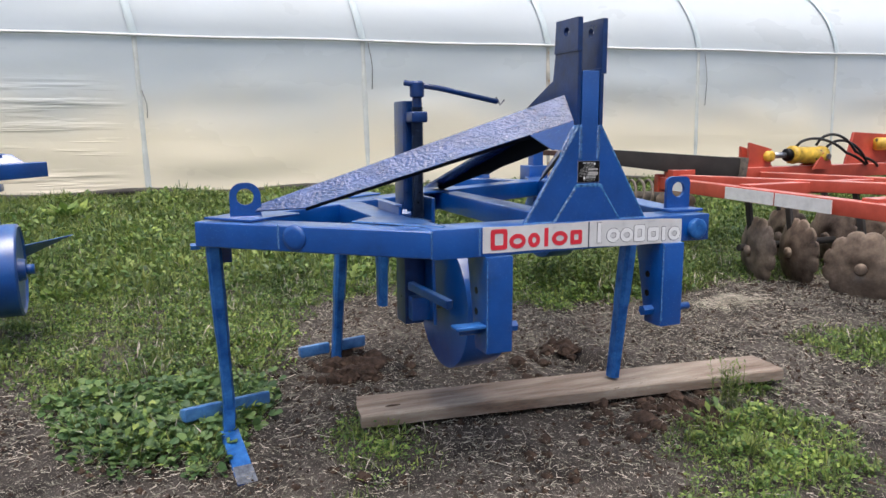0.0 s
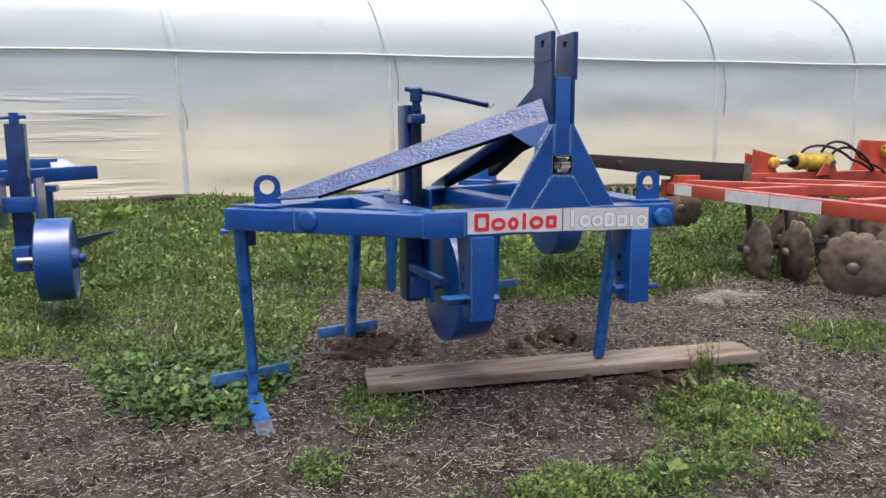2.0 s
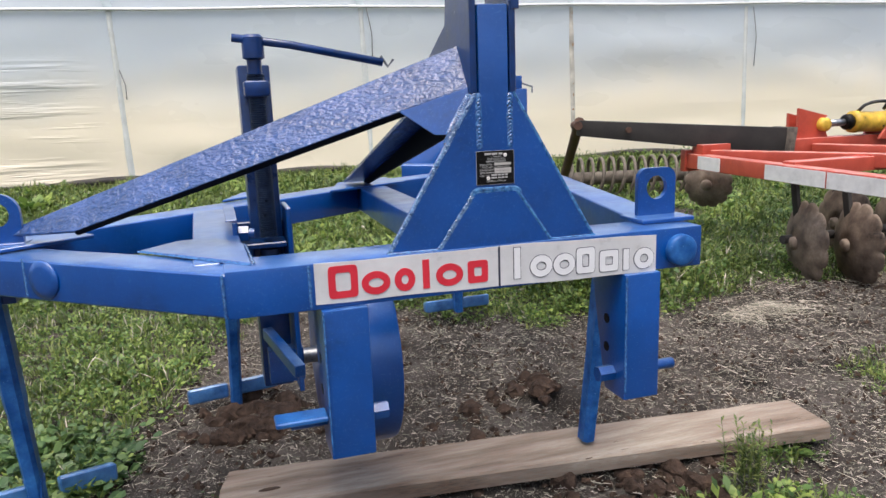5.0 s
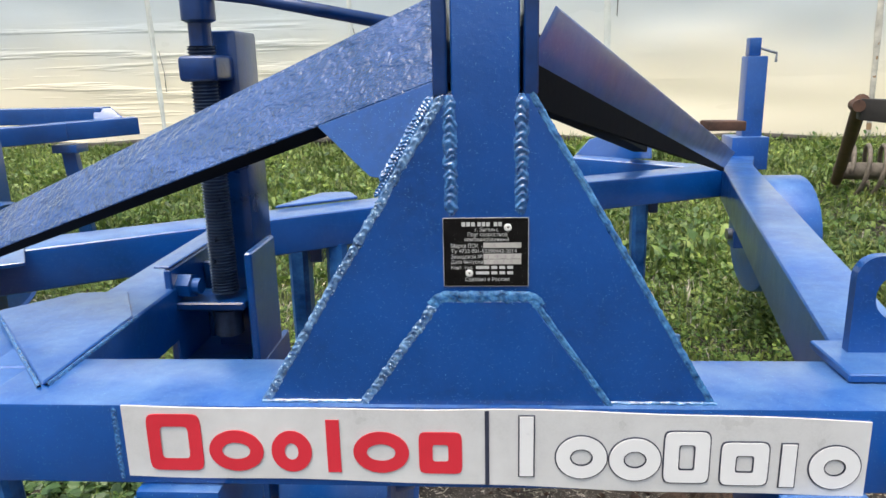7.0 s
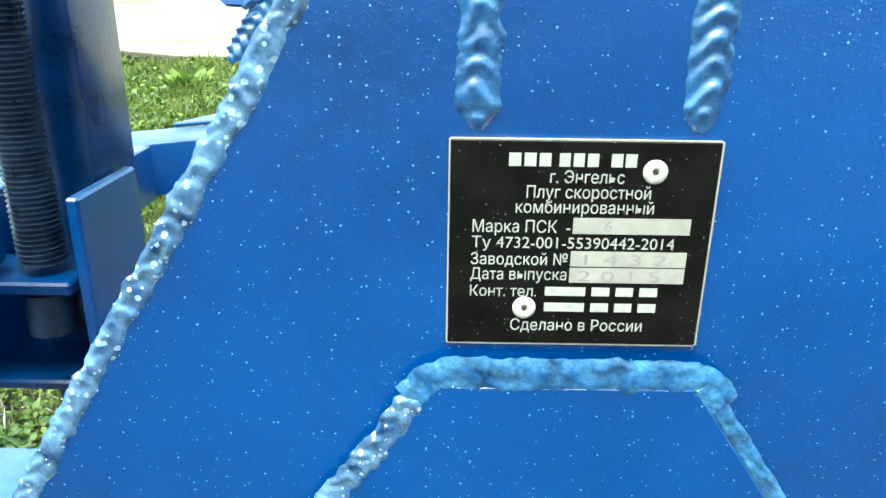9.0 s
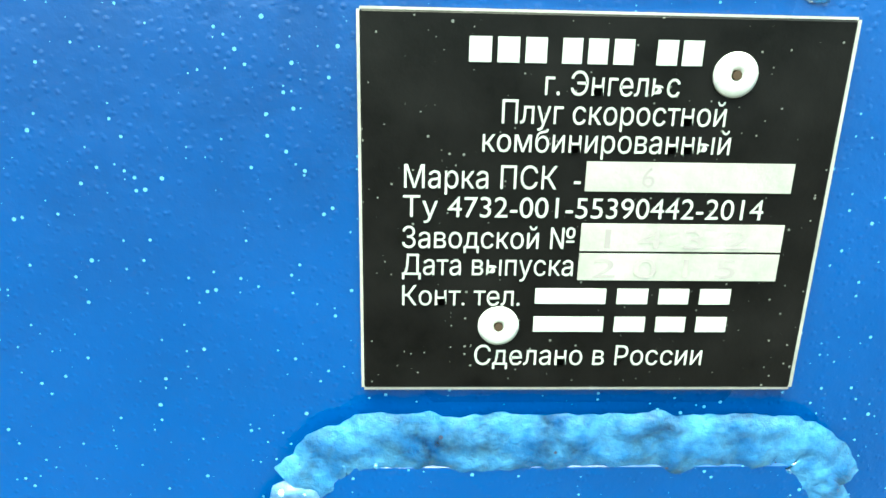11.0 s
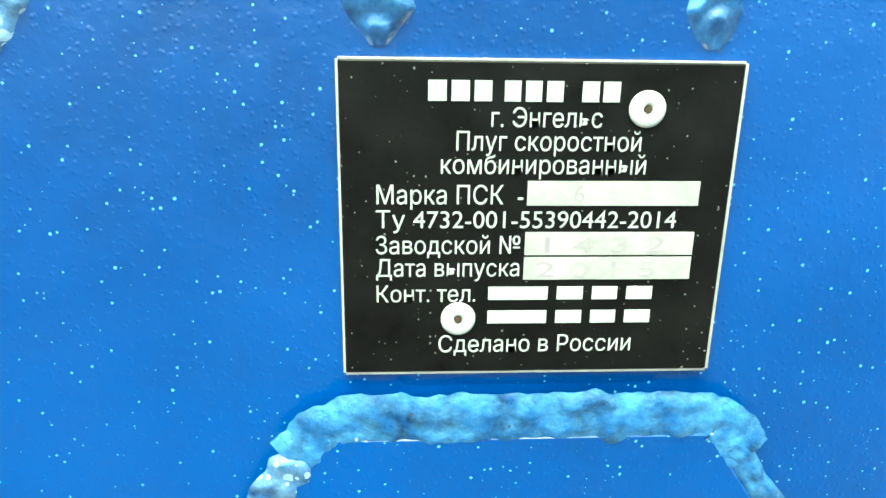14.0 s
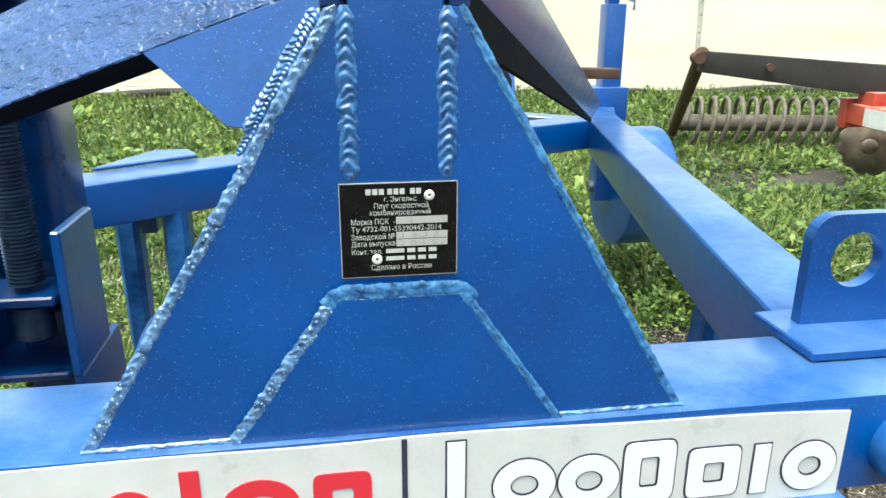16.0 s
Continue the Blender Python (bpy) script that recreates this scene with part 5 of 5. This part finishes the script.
def build_clods():
    """Loose lumps: the larger ones single, the crumbly rest joined."""
    rnd = random.Random(21)
    rest = bmesh.new()
    single = 0
    spots = [(-0.58, 1.44, 0.22, 190), (-0.5, 1.38, 0.3, 70), (0.7, 1.36, 0.12, 50), (0.9, 0.45, 0.25, 40), (0.5, 0.45, 0.3, 45), (0.75, 0.35, 0.3, 40), (0.35, 1.15, 0.2, 25), (0.2, 0.3, 0.8, 60), (3.3, 1.9, 0.7, 40), (-0.9, 0.1, 0.8, 30)]
    for cx, cy, sp, count in spots:
        for _ in range(count):
            x, y = rnd.gauss(cx, sp * 0.5), rnd.gauss(cy, sp * 0.4)
            r = rnd.choice((0.01, 0.014, 0.02, 0.028, 0.045)) * rnd.uniform(0.6, 1.15)
            if sp < 0.25 and cx < 0:
                r *= 1.2
            if sp > 0.4:
                r *= 0.6
            own = r > 0.022 and single < 220
            bm = bmesh.new() if own else rest
            at = Vector((x, y, ground_z(x, y) + r * 0.3))
            shape = Matrix.Diagonal((1, rnd.uniform(0.7, 1.2), rnd.uniform(0.5, 0.8), 1))
            res = bmesh.ops.create_icosphere(bm, subdivisions=2, radius=r, matrix=shape if own else Matrix.Translation(at) @ shape)
            shift = at if own else Vector()
            for v in res["verts"]:
                p = v.co + shift
                v.co += noise.noise_vector(p * (0.9 / r)) * r * 0.5 + noise.noise_vector(p * (2.6 / r)) * r * 0.25
            if own:
                ob = new("clod", mesh_of(bm, M_clod))
                ob.location = at
                tagged(ob, "dark brown clod of crumbly soil on the ground", "clod", "clods of soil")
                single += 1
    tagged(new("clods", mesh_of(rest, M_clod)), "small loose dark brown clods of soil", "soil", kind="stuff")


build_clods()


# ---- second blue plough ----
def build_second_plough():
    t = thing("plough", (-2.6, 2.9, 0.1), "second blue steel plough standing on the grass", "plough")
    inv = Matrix.Translation(-t.location)

    def q(name, bm, mat=M_blue, label="", smooth=False, parent=None):
        bm.transform(inv)
        return part(name, bm, mat, parent or t, label, smooth)

    col = q("jack_column", box(-2.66, -2.545, 2.6, 2.7, 0.5, 1.475, 0.008), M_column, label="steel jack column")
    q("crank_boss", rod((-2.6, 2.62, 1.475), (-2.6, 2.62, 1.545), 0.03, 14), parent=col)
    q("crank_handle", tube([(-2.53, 2.62, 1.52), (-2.7, 2.6, 1.51), (-3.0, 2.55, 1.45)], 0.012, 8), smooth=True, parent=col)
    q("jack_bracket", box(-2.7, -2.5, 2.56, 2.6, 0.9, 1.0, 0.004))
    q("bracket_plate", box(-2.735, -2.72, 2.5, 2.8, 0.8, 1.12, 0.003))
    q("bracket_plate", box(-2.5, -2.485, 2.5, 2.8, 0.8, 1.12, 0.003))
    h, r = 0.108, 0.27
    w = q("depth_wheel", spin([(-h, r * 0.93), (-h + 0.01, r), (h - 0.01, r), (h, r * 0.95), (h - 0.012, r * 0.9), (h - 0.02, 0.07), (h + 0.02, 0.06), (h + 0.02, 0)], (-2.39, 2.45, 0.595), (1, 0.05, 0), 48), label="blue drum-shaped steel depth wheel")
    q("hub", rod((-2.28, 2.455, 0.595), (-2.22, 2.458, 0.595), 0.03, 14), parent=w, smooth=True)
    q("wheel_axle", rod((-2.62, 2.45, 0.595), (-2.5, 2.45, 0.595), 0.025, 12), M_steel)
    q("wheel_arm", box(-2.65, -2.55, 2.45, 2.6, 0.53, 0.68, 0.006))
    q("front_beam", beam((-3.6, 2.75, 1.07), (-2.62, 3.6, 1.10), 0.13, 0.11), label="angled steel beam")
    q("end_beam", beam((-2.68, 3.56, 1.10), (-2.31, 3.9, 1.11), 0.13, 0.11))
    q("rear_beam", beam((-4.2, 4.1, 1.17), (-2.58, 4.05, 1.17), 0.13, 0.11), label="steel rear beam")
    q("end_plate", plate([(-2.64, 4.0, 1.22), (-2.52, 4.0, 1.22), (-2.34, 3.93, 1.09), (-2.62, 3.93, 1.09)], 0.015, (0, 1, 0)))
    a = q("tine", beam((-2.62, 3.62, 1.0), (-2.64, 3.75, 0.25), 0.09, 0.05, 0.004, (0, 1, 0)), label="steel tine shank")
    q("tine_clamp", box(-2.7, -2.54, 3.56, 3.7, 0.97, 1.02, 0.004), parent=a)
    q("share", plate([(-2.4, 2.9, 0.66), (-2.05, 2.95, 0.72), (-2.35, 3.0, 0.58)], 0.012, (0, 1, 0.3)), label="pointed steel share")


build_second_plough()


# ---- red disc harrow ----
def build_harrow():
    t = thing("disc_harrow", (3.4, 2.2, 0.15), "red disc harrow with notched rusty discs on the soil", "harrow")
    inv = Matrix.Translation(-t.location)

    def q(name, bm, mat=M_red, label="", smooth=False, parent=None):
        bm.transform(inv)
        return part(name, bm, mat, parent or t, label, smooth)

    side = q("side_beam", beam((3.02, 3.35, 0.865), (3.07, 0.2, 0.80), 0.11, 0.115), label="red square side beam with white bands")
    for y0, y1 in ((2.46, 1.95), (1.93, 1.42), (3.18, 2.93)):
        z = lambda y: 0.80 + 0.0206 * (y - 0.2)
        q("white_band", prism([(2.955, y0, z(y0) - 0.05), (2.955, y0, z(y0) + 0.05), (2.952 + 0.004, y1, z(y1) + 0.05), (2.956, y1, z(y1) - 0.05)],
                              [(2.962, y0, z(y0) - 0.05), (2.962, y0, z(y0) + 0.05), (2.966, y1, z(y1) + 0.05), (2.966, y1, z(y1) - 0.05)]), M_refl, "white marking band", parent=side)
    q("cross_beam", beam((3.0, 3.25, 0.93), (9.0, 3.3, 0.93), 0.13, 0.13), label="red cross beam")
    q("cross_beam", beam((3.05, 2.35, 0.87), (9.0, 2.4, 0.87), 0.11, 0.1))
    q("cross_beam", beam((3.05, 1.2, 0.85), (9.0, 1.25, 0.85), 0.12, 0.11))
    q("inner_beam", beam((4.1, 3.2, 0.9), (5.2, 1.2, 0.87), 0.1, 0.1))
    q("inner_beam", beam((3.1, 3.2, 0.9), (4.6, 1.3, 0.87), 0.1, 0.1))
    q("end_plate", box(2.95, 3.09, 3.33, 3.39, 0.78, 0.95, 0.004), label="red beam end plate")
    q("upright_plate", plate([(3.98, 3.25, 0.98), (4.3, 3.25, 0.98), (4.22, 3.25, 1.13), (4.28, 3.25, 1.17), (3.98, 3.25, 1.24)], 0.03, (0, 1, 0)), label="red upright plate")
    q("upright_plate", plate([(3.98, 3.36, 0.98), (4.3, 3.36, 0.98), (4.24, 3.36, 1.13), (3.98, 3.36, 1.2)], 0.03, (0, 1, 0)))
    q("cylinder_bracket", plate([(4.72, 3.13, 0.96), (5.0, 3.13, 0.96), (4.92, 3.13, 1.13), (4.84, 3.13, 1.13)], 0.025, (0, 1, 0)), label="red cylinder bracket")
    q("cylinder_bracket", plate([(4.72, 3.3, 0.96), (5.0, 3.3, 0.96), (4.92, 3.3, 1.13), (4.84, 3.3, 1.13)], 0.025, (0, 1, 0)))
    q("upright_plate", plate([(5.5, 3.4, 0.98), (6.2, 3.4, 0.98), (6.2, 3.4, 1.3), (5.6, 3.4, 1.33)], 0.03, (0, 1, 0)))
    cyl = q("hydraulic_cylinder", spin([(0, 0.06), (0.01, 0.09), (0.05, 0.093), (0.06, 0.085), (0.36, 0.085), (0.37, 0.095), (0.43, 0.095), (0.44, 0.05)], (4.5, 3.23, 1.11), (1, -0.05, -0.03), 24), M_yellow, "yellow hydraulic cylinder with dark stains", True)
    q("piston_rod", rod((4.25, 3.24, 1.105), (4.52, 3.23, 1.11), 0.03, 12), M_steel, parent=cyl, smooth=True)
    q("rod_eye", spin([(-0.06, 0.035), (-0.05, 0.055), (0.05, 0.055), (0.06, 0.035)], (4.22, 3.25, 1.1), (0, 1, 0), 18), M_yellow, parent=cyl, smooth=True)
    q("gland", spin([(0, 0.05), (0.02, 0.065), (0.06, 0.065), (0.07, 0.05)], (4.43, 3.23, 1.11), (1, 0, 0), 18), M_black, parent=cyl, smooth=True)
    q("cylinder_pin", rod((4.9, 3.1, 1.09), (4.9, 3.36, 1.09), 0.03, 12), M_steel, parent=cyl)
    q("hydraulic_cylinder", rod((5.9, 3.35, 1.2), (6.5, 3.3, 1.2), 0.07, 18), M_yellow, "yellow hydraulic cylinder with dark stains", True)
    for x0, z0, reach, rise, drop in ((4.56, 1.19, 1.0, 0.12, 0.2), (4.84, 1.2, 0.75, 0.16, 0.2), (4.95, 1.12, 0.8, 0.18, 0.15)):
        pts = []
        for u in np.linspace(0, 1, 22):
            pts.append((x0 + reach * u, 3.22 - 0.12 * math.sin(3 * u), z0 + rise * math.sin(math.pi * min(1.0, u * 1.8)) ** 0.6 * (1 - u) - drop * u * u))
        q("hose", tube(pts, 0.014, 8), M_rubber, "black hydraulic hose", True)

    def disc(x, y, z, r, turn):
        bm = bmesh.new()
        n = 96
        rings = []
        for w, f in ((0.0, 0.12), (0.022, 0.42), (0.05, 0.74), (0.075, 0.93), (0.085, 1.0)):
            ring = []
            for i in range(n):
                g = 2 * math.pi * i / n
                lobe = 1 - 0.11 * (1 - abs(math.sin(6 * g)) ** 0.45) if f == 1.0 else (1 - 0.03 * (1 - abs(math.sin(6 * g)) ** 0.45) if f > 0.9 else 1)
                ring.append(bm.verts.new((w, math.cos(g) * r * f * lobe, math.sin(g) * r * f * lobe)))
            rings.append(ring)
        outer = [bm.verts.new(v.co + Vector((0.006, 0, 0))) for v in rings[-1]]
        inner = [bm.verts.new(v.co + Vector((0.006, 0, 0))) for v in rings[0]]
        rings = [inner] + rings + [outer]
        for a, b in zip(rings, rings[1:]):
            for i in range(n):
                bm.faces.new((a[i], a[(i + 1) % n], b[(i + 1) % n], b[i]))
        for i in range(n):
            bm.faces.new((outer[i], outer[(i + 1) % n], inner[(i + 1) % n], inner[i]))
        m = Matrix.Translation((x, y, z)) @ Matrix.Rotation(turn, 4, "Z")
        bm.transform(m)
        d = q("disc", bm, M_rust, "rusty notched steel disc", True)
        hub = spin([(-0.03, 0.03), (-0.015, 0.045), (0.03, 0.05)], (0, 0, 0), (1, 0, 0), 18)
        hub.transform(m)
        q("disc_hub", hub, M_rust, parent=d, smooth=True)
        bm = beam((x + 0.08, y + 0.03, z), (x + 0.1, y + 0.14, 0.82), 0.03, 0.06, 0.004)
        q("disc_arm", bm, M_dark, parent=d)

    for x, y, z, turn in ((3.1, 2.31, 0.36, -0.3), (3.33, 2.1, 0.36, -0.28), (3.46, 1.53, 0.31, 0.5), (3.75, 1.2, 0.3, 0.5), (4.05, 0.87, 0.3, 0.5), (3.75, 2.6, 0.4, -0.1),
                          (4.1, 2.4, 0.4, -0.1), (4.5, 2.4, 0.4, -0.1), (4.1, 1.6, 0.33, 0.5), (4.6, 1.5, 0.33, 0.5)):
        disc(x, y, z, 0.29, turn)
    disc(3.29, 3.5, 0.63, 0.2, 0.7)
    q("gang_axle", rod((3.05, 2.36, 0.38), (4.6, 2.3, 0.4), 0.03, 12), M_dark)
    # dark drawbar laid over the frame
    d = thing("dark_beam", (2.8, 3.3, 1.1), "dark weathered steel beam resting on the harrow with a rusty arm", "beam")
    p, q_ = (2.1, 3.5), (3.7, 3.07)
    side = Vector((0.43, 1.6, 0)).normalized() * 0.11
    ends = []
    for (x, y), z0, z1 in ((p, 1.095, 1.215), (q_, 0.885, 1.1)):
        c = Vector((x, y, 0))
        ends.append([c + Vector((0, 0, z0)), c + side + Vector((0, 0, z0)), c + side + Vector((0, 0, z1)), c + Vector((0, 0, z1))])
    bm = prism(ends[0], ends[1], 0.008, 2)
    bm.transform(Matrix.Translation(-d.location))
    part("bar", bm, M_dark, d)
    bm = rod((2.46, 3.385, 1.13), (2.455, 3.36, 1.13), 0.022, 12)
    bm.transform(Matrix.Translation(-d.location))
    part("pin", bm, M_brown, d, "rusty pin head")
    bm = box(-0.02, 0.03, -0.06, 0.16, -0.12, 0.11, 0.006)
    bm.transform(Matrix.Translation(Vector((3.715, 3.08, 0.995)) - d.location) @ Matrix.Rotation(0.12, 4, "Y"))
    part("end_plate", bm, M_coil, d, "pale worn end plate")
    bm = rod((2.11, 3.52, 1.2), (2.86, 5.3, 0.46), 0.042, 12)
    bm.transform(Matrix.Translation(-d.location))
    part("arm", bm, M_brown, d, "rusty round steel arm reaching down to the roller")
    bm = rod((2.085, 3.49, 1.175), (2.11, 3.6, 1.175), 0.034, 14)
    bm.transform(Matrix.Translation(-d.location))
    part("joint", bm, M_brown, d)
    # spiral roller
    r = thing("cage_roller", (3.5, 5.2, 0.35), "spiral steel packer roller lying in the grass", "roller")
    a, b = Vector((2.9, 5.3, 0.54)), Vector((4.5, 5.06, 0.53))
    along = (b - a).normalized()
    across = along.cross(Vector((0, 0, 1)))
    for phase in (0.0, math.pi):
        pts = [a.lerp(b, u) + (across * math.cos(2 * math.pi * 7 * u + phase) + Vector((0, 0, 1)) * math.sin(2 * math.pi * 7 * u + phase)) * 0.21 for u in np.linspace(0, 1, 7 * 26)]
        bm = tube(pts, 0.018, 6)
        bm.transform(Matrix.Translation(-r.location))
        part("spiral", bm, M_coil, r, "dusty steel coil", True)
    bm = rod(a - along * 0.05, b, 0.07, 16)
    bm.transform(Matrix.Translation(-r.location))
    part("shaft", bm, M_coil, r, "", True)


build_harrow()
